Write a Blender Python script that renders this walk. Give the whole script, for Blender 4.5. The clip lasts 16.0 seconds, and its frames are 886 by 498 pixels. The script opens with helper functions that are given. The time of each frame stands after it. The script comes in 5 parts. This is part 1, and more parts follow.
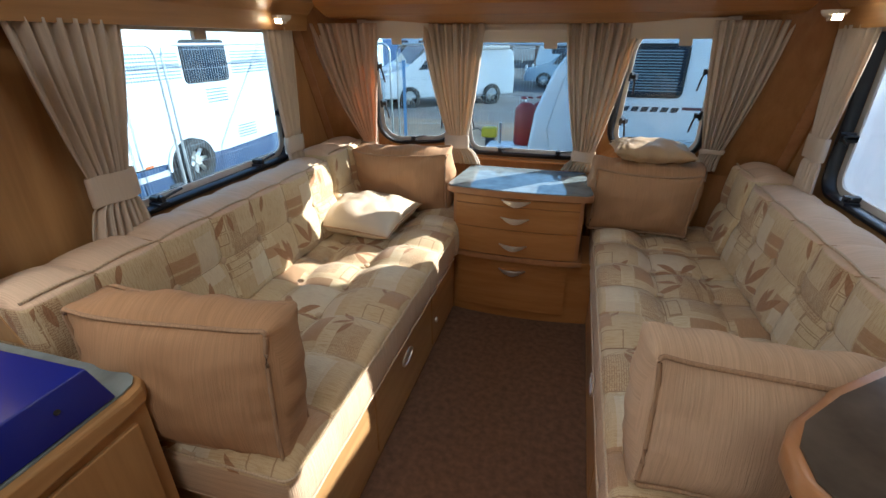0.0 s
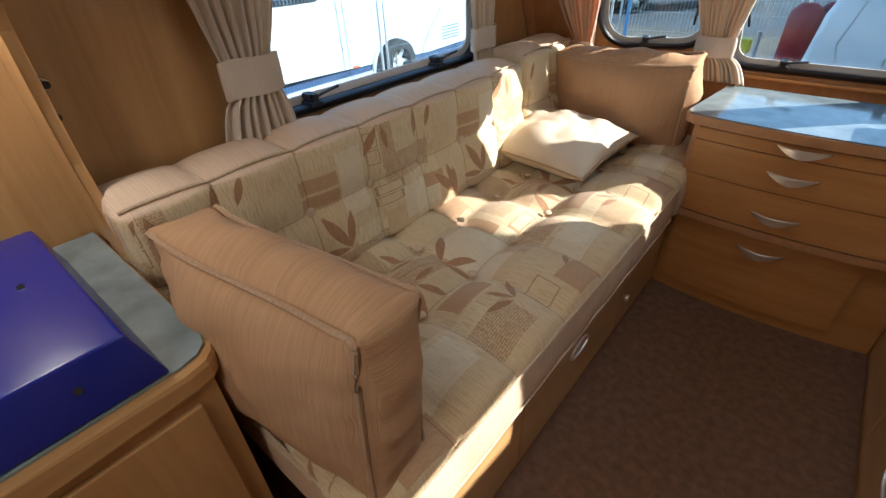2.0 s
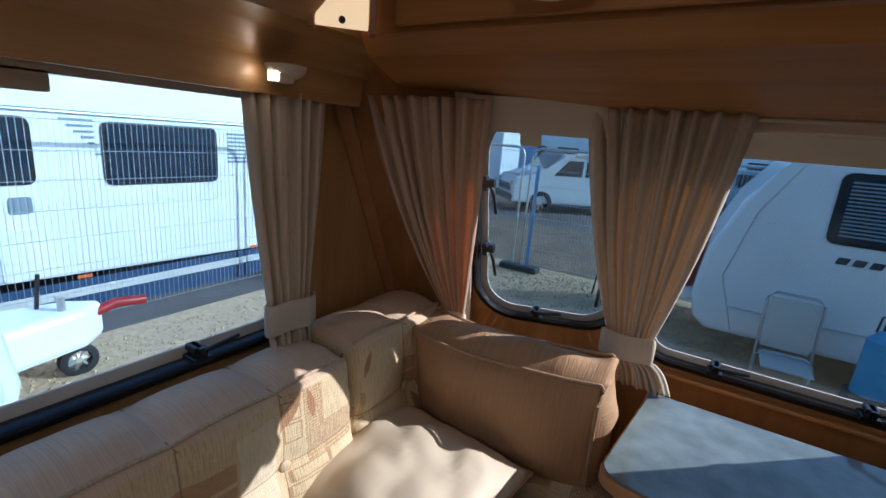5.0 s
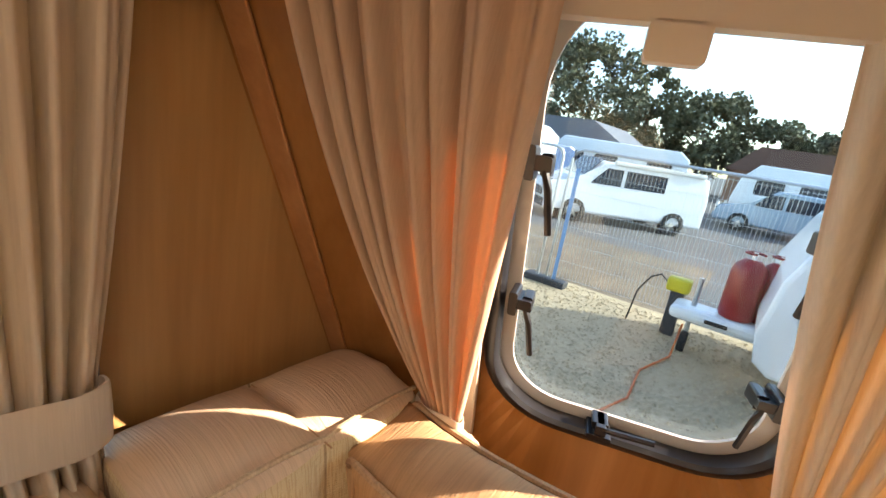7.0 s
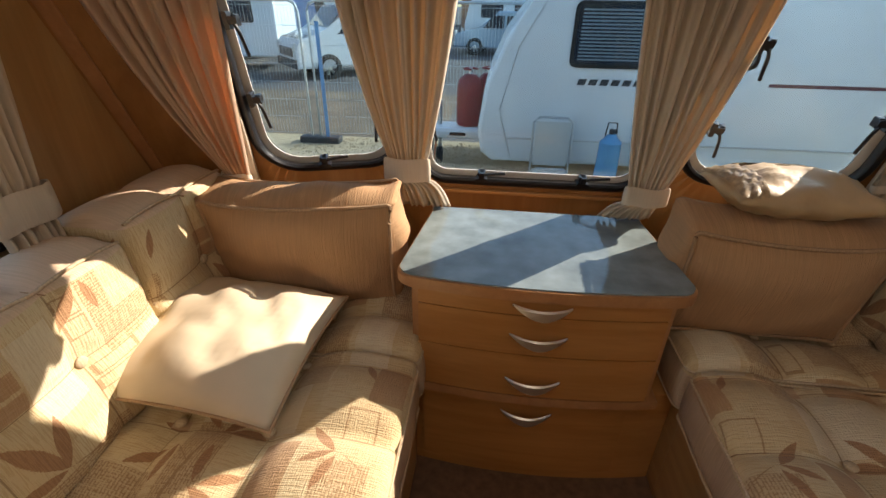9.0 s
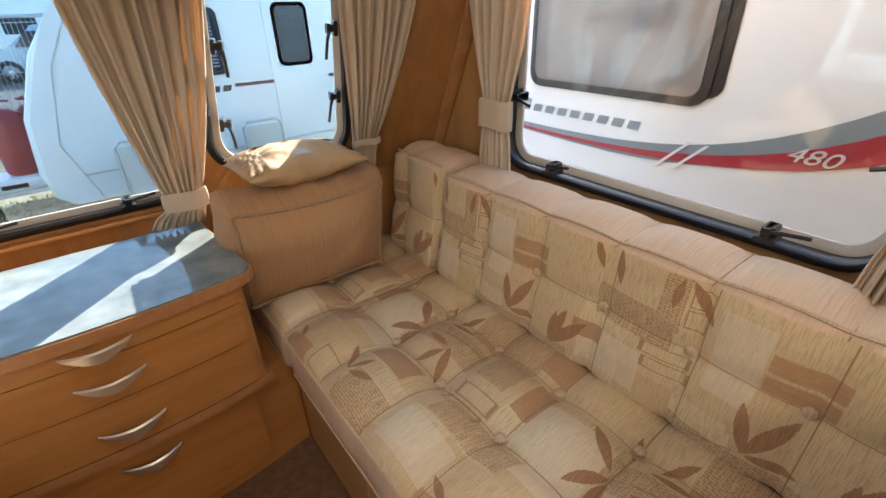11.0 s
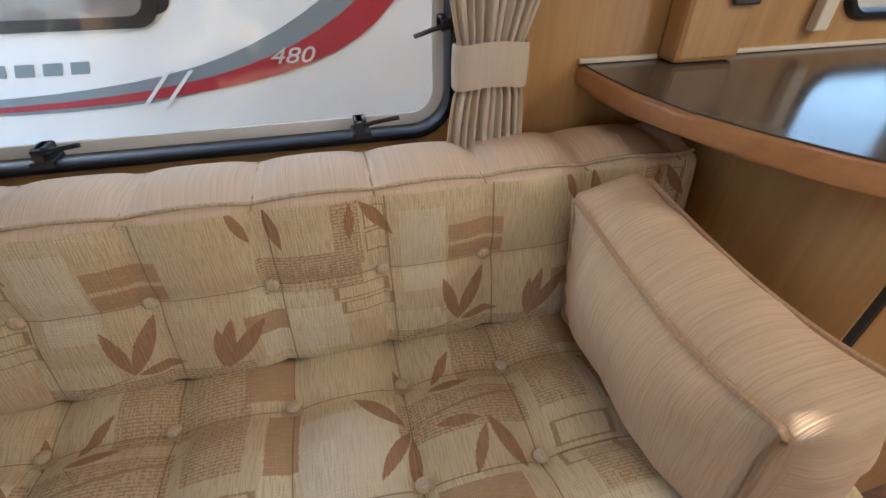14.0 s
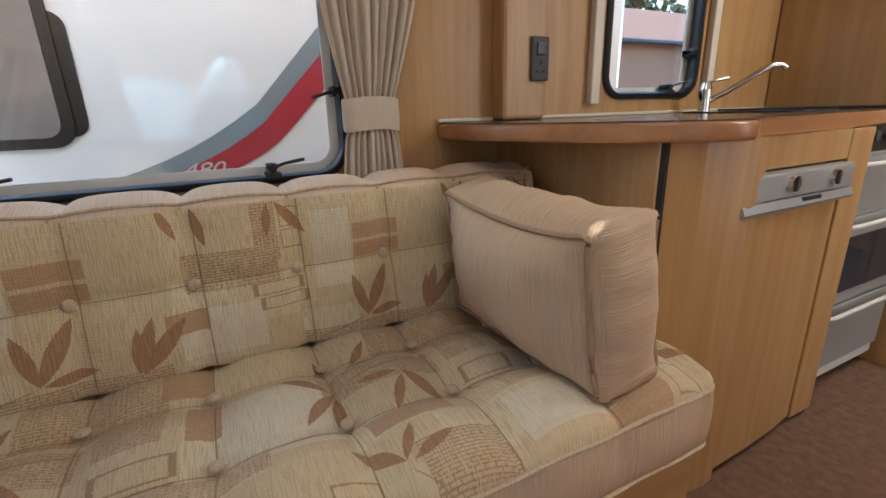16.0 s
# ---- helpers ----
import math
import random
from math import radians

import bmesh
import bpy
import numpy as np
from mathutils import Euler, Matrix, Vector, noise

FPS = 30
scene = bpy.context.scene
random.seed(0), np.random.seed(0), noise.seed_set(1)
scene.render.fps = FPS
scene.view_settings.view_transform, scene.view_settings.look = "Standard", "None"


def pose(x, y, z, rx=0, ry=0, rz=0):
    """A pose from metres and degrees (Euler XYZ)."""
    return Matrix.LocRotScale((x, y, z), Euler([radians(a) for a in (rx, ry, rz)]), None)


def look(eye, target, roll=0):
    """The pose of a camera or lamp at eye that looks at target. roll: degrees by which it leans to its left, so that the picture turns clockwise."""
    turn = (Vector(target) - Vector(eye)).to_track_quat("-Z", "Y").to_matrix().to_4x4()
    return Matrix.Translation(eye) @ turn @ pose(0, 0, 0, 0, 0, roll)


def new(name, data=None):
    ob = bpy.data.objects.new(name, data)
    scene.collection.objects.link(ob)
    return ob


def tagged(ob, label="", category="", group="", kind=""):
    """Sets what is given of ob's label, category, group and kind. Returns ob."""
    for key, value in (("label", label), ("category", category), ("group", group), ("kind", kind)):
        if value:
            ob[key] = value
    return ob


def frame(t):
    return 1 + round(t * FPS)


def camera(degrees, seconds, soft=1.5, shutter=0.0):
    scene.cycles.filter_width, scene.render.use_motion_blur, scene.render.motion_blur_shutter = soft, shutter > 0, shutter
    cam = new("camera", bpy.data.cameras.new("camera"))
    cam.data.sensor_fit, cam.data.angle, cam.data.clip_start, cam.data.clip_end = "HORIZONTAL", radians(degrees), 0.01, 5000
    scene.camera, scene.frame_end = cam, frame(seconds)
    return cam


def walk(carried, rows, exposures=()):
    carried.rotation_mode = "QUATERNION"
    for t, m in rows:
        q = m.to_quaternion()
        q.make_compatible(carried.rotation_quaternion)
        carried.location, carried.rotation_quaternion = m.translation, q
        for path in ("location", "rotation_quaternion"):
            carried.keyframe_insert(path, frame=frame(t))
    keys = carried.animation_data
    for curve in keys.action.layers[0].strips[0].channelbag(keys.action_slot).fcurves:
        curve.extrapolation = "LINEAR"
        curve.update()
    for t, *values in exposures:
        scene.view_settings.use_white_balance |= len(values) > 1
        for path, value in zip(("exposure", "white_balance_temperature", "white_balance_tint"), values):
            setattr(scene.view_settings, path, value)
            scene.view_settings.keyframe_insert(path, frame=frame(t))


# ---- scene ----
cam = camera(89.2, 16.0)
PATH = [
    (0, (0.182, 3.040, 1.300), (-0.309, 4.785, 0.456), 0.1),
    (0.5, (0.165, 3.048, 1.268), (-0.633, 4.649, 0.374), -2.1),
    (1, (0.084, 3.181, 1.202), (-0.824, 4.672, 0.225), -1.0),
    (1.5, (0.013, 3.309, 1.182), (-1.003, 4.644, 0.092), -1.8),
    (2, (-0.019, 3.425, 1.167), (-1.106, 4.660, 0.030), -2.5),
    (2.5, (-0.034, 3.572, 1.161), (-1.216, 4.615, -0.070), -1.4),
    (3, (-0.044, 3.661, 1.179), (-1.341, 4.686, 0.054), -1.3),
    (3.5, (-0.116, 3.774, 1.190), (-1.275, 4.981, 0.095), 0.5),
    (4, (-0.178, 3.876, 1.252), (-1.244, 5.386, 0.489), 3.9),
    (4.5, (-0.192, 4.019, 1.287), (-1.168, 5.689, 0.780), 4.0),
    (6.8, (-0.547, 4.718, 1.212), (-1.715, 6.264, 0.718), 7.7),
    (7, (-0.536, 4.734, 1.203), (-1.628, 6.331, 0.696), 9.4),
    (7.5, (-0.517, 4.670, 1.241), (-1.687, 6.218, 0.757), 5.0),
    (8, (-0.363, 4.452, 1.244), (-1.428, 6.011, 0.585), 2.6),
    (8.5, (-0.203, 4.276, 1.238), (-1.026, 5.886, 0.384), -0.2),
    (9, (-0.150, 4.147, 1.223), (-0.347, 5.891, 0.265), 0.9),
    (9.5, (-0.108, 3.990, 1.243), (0.323, 5.686, 0.275), 1.3),
    (10, (-0.036, 3.952, 1.248), (0.932, 5.424, 0.302), 2.5),
    (10.2, (0.023, 3.898, 1.257), (1.029, 5.346, 0.313), 0.5),
    (12.3, (0.129, 4.280, 1.176), (1.382, 5.410, 0.103), -0.2),
    (12.5, (0.124, 4.307, 1.197), (1.477, 5.163, -0.002), -1.7),
    (13, (0.102, 4.259, 1.178), (1.695, 4.479, -0.011), -0.8),
    (13.5, (0.161, 4.245, 1.165), (1.750, 4.085, -0.039), 0.3),
    (14, (0.233, 4.261, 1.158), (1.784, 3.872, -0.043), 0.2),
    (14.5, (0.226, 4.327, 1.165), (1.591, 3.416, 0.023), 0.4),
    (15, (0.208, 4.320, 1.115), (1.492, 3.228, 0.039), 1.9),
    (15.5, (0.184, 4.298, 0.973), (1.630, 3.193, 0.144), 2.6),
    (16, (-0.062, 4.337, 0.943), (1.650, 3.484, 0.363), -1.8),
]
walk(cam, [(t, look(eye, target, roll)) for t, eye, target, roll in PATH],
     [(0, 2.28, 6200, 10), (2.5, 2.35, 6300, 11), (3.5, 1.75, 5600, 7), (4.0, 1.2, 5800, 9), (4.7, 1.05, 5600, 12),
      (6.8, 3.0, 8600, 21), (7.5, 3.0, 8600, 20), (8.5, 1.85, 6500, 11), (9.0, 1.95, 7700, 15), (9.5, 2.55, 8300, 17), (10.0, 3.0, 7300, 15), (12.5, 3.0, 7300, 14), (14.5, 2.9, 6300, 9), (15.5, 3.0, 6500, 9), (16, 2.75, 6300, 9)])


# ---- light ----
SUN = Vector((0.754, 0.490, 0.474)).normalized()
world = bpy.data.worlds.new("world")
scene.world = world
world.use_nodes = True
wn = world.node_tree.nodes
sky = wn.new("ShaderNodeTexSky")
sky.sky_type = "NISHITA"
sky.sun_disc = False
sky.sun_elevation = math.asin(SUN.z)
sky.sun_rotation = math.atan2(SUN.x, SUN.y)
wn["Background"].inputs[1].default_value = 0.15
world.node_tree.links.new(sky.outputs[0], wn["Background"].inputs[0])
sun = new("sun", bpy.data.lights.new("sun", "SUN"))
sun.data.energy = 2.6
sun.data.angle = radians(0.5)
sun.data.color = (1.0, 0.96, 0.91)
sun.matrix_world = look(SUN * 20, (0, 0, 0))
# Added fill lamps in ceiling openings and doorway; the third belongs to the shelf light.
for at, aim, sx, sy, power in (
        ((0, 4.11, 1.99), (0, 4.11, 0), 0.66, 0.66, 0.75),
        ((0, 2.4, 1.99), (0, 2.4, 0), 0.54, 0.54, 2.3),
        ((-0.92, 3.40, 1.288), (-0.94, 3.38, 0), 0.20, 0.12, 0.35),
        ((-1.12, 2.05, 0.95), (0, 2.05, 0.95), 0.55, 1.6, 1.0)):
    a = new("skylight", bpy.data.lights.new("skylight", "AREA"))
    a.data.shape, a.data.size, a.data.size_y = "RECTANGLE", sx, sy
    a.data.energy = power
    a.data.color = (1.0, 0.97, 0.92)
    a.matrix_world = look(at, aim)
scene.view_settings.exposure = 2.4


# ---- materials ----
def mat(name, color=(0.5, 0.5, 0.5), rough=0.5, metal=0.0, bump=0.0, bscale=200.0, vary=0.0, vscale=3.0):
    m = bpy.data.materials.new(name)
    m.use_nodes = True
    n, l = m.node_tree.nodes, m.node_tree.links
    b = n["Principled BSDF"]
    b.inputs["Base Color"].default_value = (*color, 1)
    b.inputs["Roughness"].default_value = rough
    b.inputs["Metallic"].default_value = metal
    if vary or bump:
        tc = n.new("ShaderNodeTexCoord")
    if vary:
        t = n.new("ShaderNodeTexNoise")
        t.inputs["Scale"].default_value = vscale
        t.inputs["Detail"].default_value = 6
        l.new(tc.outputs["Object"], t.inputs["Vector"])
        r = n.new("ShaderNodeValToRGB")
        r.color_ramp.elements[0].position, r.color_ramp.elements[1].position = 0.3, 0.7
        r.color_ramp.elements[0].color = (*[c * (1 - vary) for c in color], 1)
        r.color_ramp.elements[1].color = (*[min(1, c * (1 + vary)) for c in color], 1)
        l.new(t.outputs[0], r.inputs[0])
        l.new(r.outputs[0], b.inputs["Base Color"])
    if bump:
        t2 = n.new("ShaderNodeTexNoise")
        t2.inputs["Scale"].default_value = bscale
        l.new(tc.outputs["Object"], t2.inputs["Vector"])
        bp = n.new("ShaderNodeBump")
        bp.inputs["Strength"].default_value = bump
        bp.inputs["Distance"].default_value = 0.002
        l.new(t2.outputs[0], bp.inputs["Height"])
        l.new(bp.outputs[0], b.inputs["Normal"])
    return m


def wood(name, a, b2, axis="z", rough=0.35):
    m = bpy.data.materials.new(name)
    m.use_nodes = True
    n, l = m.node_tree.nodes, m.node_tree.links
    p = n["Principled BSDF"]
    tc = n.new("ShaderNodeTexCoord")
    mp = n.new("ShaderNodeMapping")
    mp.inputs["Scale"].default_value = {"z": (14, 14, 0.9), "y": (14, 0.9, 14), "x": (0.9, 14, 14)}[axis]
    l.new(tc.outputs["Object"], mp.inputs[0])
    t = n.new("ShaderNodeTexNoise")
    t.inputs["Scale"].default_value = 1.6
    t.inputs["Detail"].default_value = 8
    t.inputs["Distortion"].default_value = 0.6
    l.new(mp.outputs[0], t.inputs["Vector"])
    r = n.new("ShaderNodeValToRGB")
    r.color_ramp.elements[0].position, r.color_ramp.elements[1].position = 0.3, 0.72
    r.color_ramp.elements[0].color = (*a, 1)
    r.color_ramp.elements[1].color = (*b2, 1)
    l.new(t.outputs[0], r.inputs[0])
    t3 = n.new("ShaderNodeTexNoise")
    t3.inputs["Scale"].default_value = 9
    t3.inputs["Detail"].default_value = 4
    l.new(mp.outputs[0], t3.inputs["Vector"])
    mx = n.new("ShaderNodeMixRGB")
    mx.blend_type = "MULTIPLY"
    mx.inputs[0].default_value = 0.22
    l.new(r.outputs[0], mx.inputs[1])
    l.new(t3.outputs[0], mx.inputs[2])
    l.new(mx.outputs[0], p.inputs["Base Color"])
    p.inputs["Roughness"].default_value = rough
    return m


WOOD = wood("beech_veneer", (0.42, 0.225, 0.085), (0.55, 0.325, 0.135), "z")
WOODX = wood("beech_veneer_x", (0.42, 0.175, 0.048), (0.52, 0.245, 0.080), "x")
# Redder beech for the front walls, its colour also darkened to deepen their shade.
WOODF = wood("shaded_beech_panel", (0.32, 0.135, 0.040), (0.43, 0.20, 0.068), "z")
WOODY = wood("beech_veneer_y", (0.42, 0.225, 0.085), (0.54, 0.315, 0.13), "y")
EDGE = wood("beech_edging", (0.40, 0.18, 0.075), (0.50, 0.25, 0.11), "y", 0.3)
CARPET = mat("brown_carpet", (0.15, 0.078, 0.043), 0.95, bump=1.0, bscale=350, vary=0.25, vscale=40)
BLACK = mat("black_rubber", (0.012, 0.012, 0.014), 0.35)
GREYP = mat("pale_grey_plastic", (0.62, 0.60, 0.56), 0.5)
CREAMP = mat("cream_plastic", (0.66, 0.58, 0.47), 0.5)
WHITE = mat("white_body", (0.84, 0.85, 0.85), 0.25, vary=0.04, vscale=2)
SLATE = mat("slate_laminate", (0.19, 0.235, 0.24), 0.11, vary=0.28, vscale=14)
DARKTOP = mat("dark_laminate", (0.09, 0.075, 0.06), 0.14, vary=0.35, vscale=14)
BLUE = mat("blue_plastic", (0.008, 0.018, 0.23), 0.25)
CHROME = mat("brushed_steel", (0.90, 0.87, 0.80), 0.42, 1.0)
# Near-black colour that puts shade into gaps and holes that are not cut.
DARK = mat("void_shade", (0.02, 0.018, 0.016), 0.8)
RED = mat("red_paint", (0.33, 0.02, 0.02), 0.35)


def glass(name, tint=(1, 1, 1), rough=0.0):
    m = bpy.data.materials.new(name)
    m.use_nodes = True
    n, l = m.node_tree.nodes, m.node_tree.links
    n.remove(n["Principled BSDF"])
    tr, gl, mx, fr = n.new("ShaderNodeBsdfTransparent"), n.new("ShaderNodeBsdfGlossy"), n.new("ShaderNodeMixShader"), n.new("ShaderNodeLayerWeight")
    tr.inputs[0].default_value = (*tint, 1)
    gl.inputs["Roughness"].default_value = rough
    p1, p2 = n.new("ShaderNodeMath"), n.new("ShaderNodeMath")
    p1.operation, p2.operation = "POWER", "MULTIPLY_ADD"
    p1.inputs[1].default_value = 4.0
    p2.inputs[1].default_value, p2.inputs[2].default_value = 0.7, 0.03
    l.new(fr.outputs["Facing"], p1.inputs[0])
    l.new(p1.outputs[0], p2.inputs[0])
    l.new(p2.outputs[0], mx.inputs[0])
    l.new(tr.outputs[0], mx.inputs[1])
    l.new(gl.outputs[0], mx.inputs[2])
    l.new(mx.outputs[0], n["Material Output"].inputs[0])
    return m


# Slightly blue acrylic; front and west panes darkened further to dim the view outside.
GLASS = glass("acrylic_pane", (0.86, 0.93, 0.96))
GLASSN = glass("dimmed_front_acrylic", (0.53, 0.66, 0.72))
GLASSW = glass("dimmed_blue_side_acrylic", (0.67, 0.81, 0.89))


# ---- patterned fabric ----
class Nodes:
    def __init__(self, m):
        self.n, self.l = m.node_tree.nodes, m.node_tree.links

    def math(self, op, a, b=None, c=None):
        x = self.n.new("ShaderNodeMath")
        x.operation = op
        for k, v in enumerate((a, b, c)):
            if v is None:
                continue
            if isinstance(v, (int, float)):
                x.inputs[k].default_value = v
            else:
                self.l.new(v, x.inputs[k])
        return x.outputs[0]

    def mix(self, fac, a, b):
        x = self.n.new("ShaderNodeMixRGB")
        for k, v in enumerate((fac, a, b)):
            if isinstance(v, tuple):
                x.inputs[k].default_value = (*v, 1)
            elif isinstance(v, (int, float)):
                x.inputs[k].default_value = v
            else:
                self.l.new(v, x.inputs[k])
        return x.outputs[0]

    def noise(self, vec, scale, detail=3.0):
        x = self.n.new("ShaderNodeTexNoise")
        x.inputs["Scale"].default_value = scale
        x.inputs["Detail"].default_value = detail
        self.l.new(vec, x.inputs["Vector"])
        return x.outputs[0]

    def frame_of(self, vec, cu, cv, hu, hv, ang=0.0):
        """Places measured from a centre, in half sizes, along a turned axis."""
        x = self.n.new("ShaderNodeMapping")
        x.vector_type = "TEXTURE"
        x.inputs["Location"].default_value = (cu, cv, 0)
        x.inputs["Rotation"].default_value = (0, 0, ang)
        x.inputs["Scale"].default_value = (hu, hv, 1)
        self.l.new(vec, x.inputs["Vector"])
        y = self.n.new("ShaderNodeSeparateXYZ")
        self.l.new(x.outputs[0], y.inputs[0])
        return y.outputs[0], y.outputs[1]

    def leaf(self, vec, bu, bv, tu, tv, wide=0.125):
        L = math.hypot(tu - bu, tv - bv)
        a, b = self.frame_of(vec, (bu + tu) / 2, (bv + tv) / 2, L / 2, L * wide, math.atan2(tv - bv, tu - bu))
        return self.math("LESS_THAN", self.math("MULTIPLY_ADD", a, a, self.math("ABSOLUTE", b)), 1.0)

    def rect(self, vec, u0, u1, v0, v1, line=0.0):
        a, b = self.frame_of(vec, (u0 + u1) / 2, (v0 + v1) / 2, abs(u1 - u0) / 2, abs(v1 - v0) / 2)
        m = self.math("MAXIMUM", self.math("ABSOLUTE", a), self.math("ABSOLUTE", b))
        return self.math("COMPARE", m, 1.0, line) if line else self.math("LESS_THAN", m, 1.0)

    def most(self, masks):
        r = masks[0]
        for m in masks[1:]:
            r = self.math("MAXIMUM", r, m)
        return r


TILE = 0.57


def fabric(name, leaves, solids, hatches, lights, outlines, stems, seams):
    m = bpy.data.materials.new(name)
    m.use_nodes = True
    N = Nodes(m)
    n, l = N.n, N.l
    uv = n.new("ShaderNodeUVMap")
    uv.uv_map = "UVMap"
    sp = n.new("ShaderNodeSeparateXYZ")
    l.new(uv.outputs[0], sp.inputs[0])
    wob = N.math("MULTIPLY", N.math("SUBTRACT", N.noise(uv.outputs[0], 260.0, 1.0), 0.5), 0.004)
    u = N.math("FLOORED_MODULO", N.math("ADD", sp.outputs[0], wob), TILE)
    cb = n.new("ShaderNodeCombineXYZ")
    l.new(u, cb.inputs[0])
    l.new(N.math("ADD", sp.outputs[1], wob), cb.inputs[1])
    P = cb.outputs[0]
    st = n.new("ShaderNodeMapping")
    st.inputs["Scale"].default_value = (420, 26, 1)
    l.new(uv.outputs[0], st.inputs[0])
    streak = N.noise(st.outputs[0], 1.0, 2.0)
    st2 = n.new("ShaderNodeMapping")
    st2.inputs["Scale"].default_value = (40, 420, 1)
    l.new(uv.outputs[0], st2.inputs[0])
    streak2 = N.noise(st2.outputs[0], 1.0, 2.0)
    wn2 = n.new("ShaderNodeTexWhiteNoise")
    wn2.noise_dimensions = "2D"
    fl2 = n.new("ShaderNodeVectorMath")
    fl2.operation = "SNAP"
    fl2.inputs[1].default_value = (0.114, 0.093, 1)
    l.new(P, fl2.inputs[0])
    l.new(fl2.outputs[0], wn2.inputs["Vector"])
    base = N.mix(wn2.outputs[0], (0.66, 0.555, 0.35), (0.57, 0.43, 0.245))
    base = N.mix(N.math("MULTIPLY", N.math("GREATER_THAN", streak, 0.54), 0.6), base, (0.48, 0.33, 0.175))
    if lights:
        base = N.mix(N.math("MULTIPLY", N.most([N.rect(P, *r) for r in lights]), 0.4), base, (0.72, 0.66, 0.52))
    tan = N.mix(N.math("GREATER_THAN", streak2, 0.55), (0.41, 0.24, 0.12), (0.46, 0.28, 0.15))
    col = N.mix(N.math("MULTIPLY", N.most([N.rect(P, *r) for r in solids]), 0.9), base, tan)
    br = n.new("ShaderNodeTexBrick")
    br.inputs["Scale"].default_value = 1.0
    br.inputs["Mortar Size"].default_value = 0.0011
    br.inputs["Brick Width"].default_value = 0.016
    br.inputs["Row Height"].default_value = 0.0058
    br.inputs["Color1"].default_value = br.inputs["Color2"].default_value = (0, 0, 0, 1)
    br.inputs["Mortar"].default_value = (1, 1, 1, 1)
    l.new(P, br.inputs["Vector"])
    hm = N.most([N.rect(P, *r) for r in hatches])
    col = N.mix(N.math("MULTIPLY", hm, 0.45), col, (0.48, 0.32, 0.18))
    lines = N.math("MULTIPLY", hm, N.math("MULTIPLY", br.outputs[0], N.math("GREATER_THAN", streak, 0.42)))
    lines = N.math("MAXIMUM", lines, N.most([N.rect(P, *r) for r in outlines]))
    if stems:
        lines = N.math("MAXIMUM", lines, N.most([N.leaf(P, *r, 0.014) for r in stems]))
    col = N.mix(N.math("MULTIPLY", lines, 0.75), col, (0.30, 0.17, 0.08))
    # Seam lines: brown thread, with the stitching's shadow in the same dark colour.
    su = N.math("ABSOLUTE", N.math("SUBTRACT", N.math("FLOORED_MODULO", N.math("ADD", sp.outputs[0], 0.095 - seams[0]), 0.19), 0.095))
    sm = N.math("LESS_THAN", su, 0.0014)
    for r in seams[1:]:
        sm = N.math("MAXIMUM", sm, N.math("COMPARE", sp.outputs[1], r, 0.0011))
    lf = N.mix(N.math("GREATER_THAN", streak, 0.5), (0.30, 0.145, 0.065), (0.37, 0.19, 0.092))
    col = N.mix(N.math("MULTIPLY", N.most([N.leaf(P, *r) for r in leaves]), 0.92), col, lf)
    col = N.mix(N.math("MULTIPLY", sm, 0.7), col, (0.22, 0.12, 0.055))
    p = n["Principled BSDF"]
    l.new(col, p.inputs["Base Color"])
    p.inputs["Roughness"].default_value = 0.9
    p.inputs["Sheen Weight"].default_value = 0.15
    bp = n.new("ShaderNodeBump")
    bp.inputs["Strength"].default_value = 1.0
    bp.inputs["Distance"].default_value = 0.002
    l.new(N.math("ADD", streak, streak2), bp.inputs["Height"])
    l.new(bp.outputs[0], p.inputs["Normal"])
    return m


SEAT_FAB = fabric(
    "patterned_seat_fabric",
    [(0.22, 0.72, 0.232, 0.777), (0.17, 0.724, 0.125, 0.783), (0.18, 0.709, 0.10, 0.719), (0.228, 0.656, 0.307, 0.726),
     (0.222, 0.645, 0.278, 0.575), (0.22, 0.634, 0.227, 0.550), (0.104, 0.633, 0.18, 0.637), (0.10, 0.621, 0.134, 0.552),
     (0.095, 0.635, 0.051, 0.547), (0.18, 0.40, 0.24, 0.46), (0.18, 0.40, 0.15, 0.46), (0.17, 0.395, 0.10, 0.42), (0.36, 0.37, 0.42, 0.40)],
    [(0.41, 0.49, 0.76, 0.88), (0.07, 0.20, 0.47, 0.54), (0.40, 0.45, 0.62, 0.73), (0.30, 0.42, 0.30, 0.37)],
    [(0.02, 0.24, 0.62, 0.70), (0.48, 0.57, 0.63, 0.86), (0.0, 0.12, 0.72, 0.86), (0.34, 0.54, 0.47, 0.55), (0.03, 0.16, 0.33, 0.42)],
    [(0.23, 0.34, 0.50, 0.56), (0.24, 0.40, 0.56, 0.70), (0.42, 0.57, 0.36, 0.45)],
    [(0.465, 0.562, 0.566, 0.600, 0.10), (0.47, 0.568, 0.528, 0.555, 0.12), (0.22, 0.28, 0.34, 0.40, 0.06)],
    [(0.222, 0.65, 0.0, 0.69), (0.18, 0.71, 0.13, 0.655), (0.18, 0.39, 0.14, 0.33)], (0.03, 0.555, 0.74))
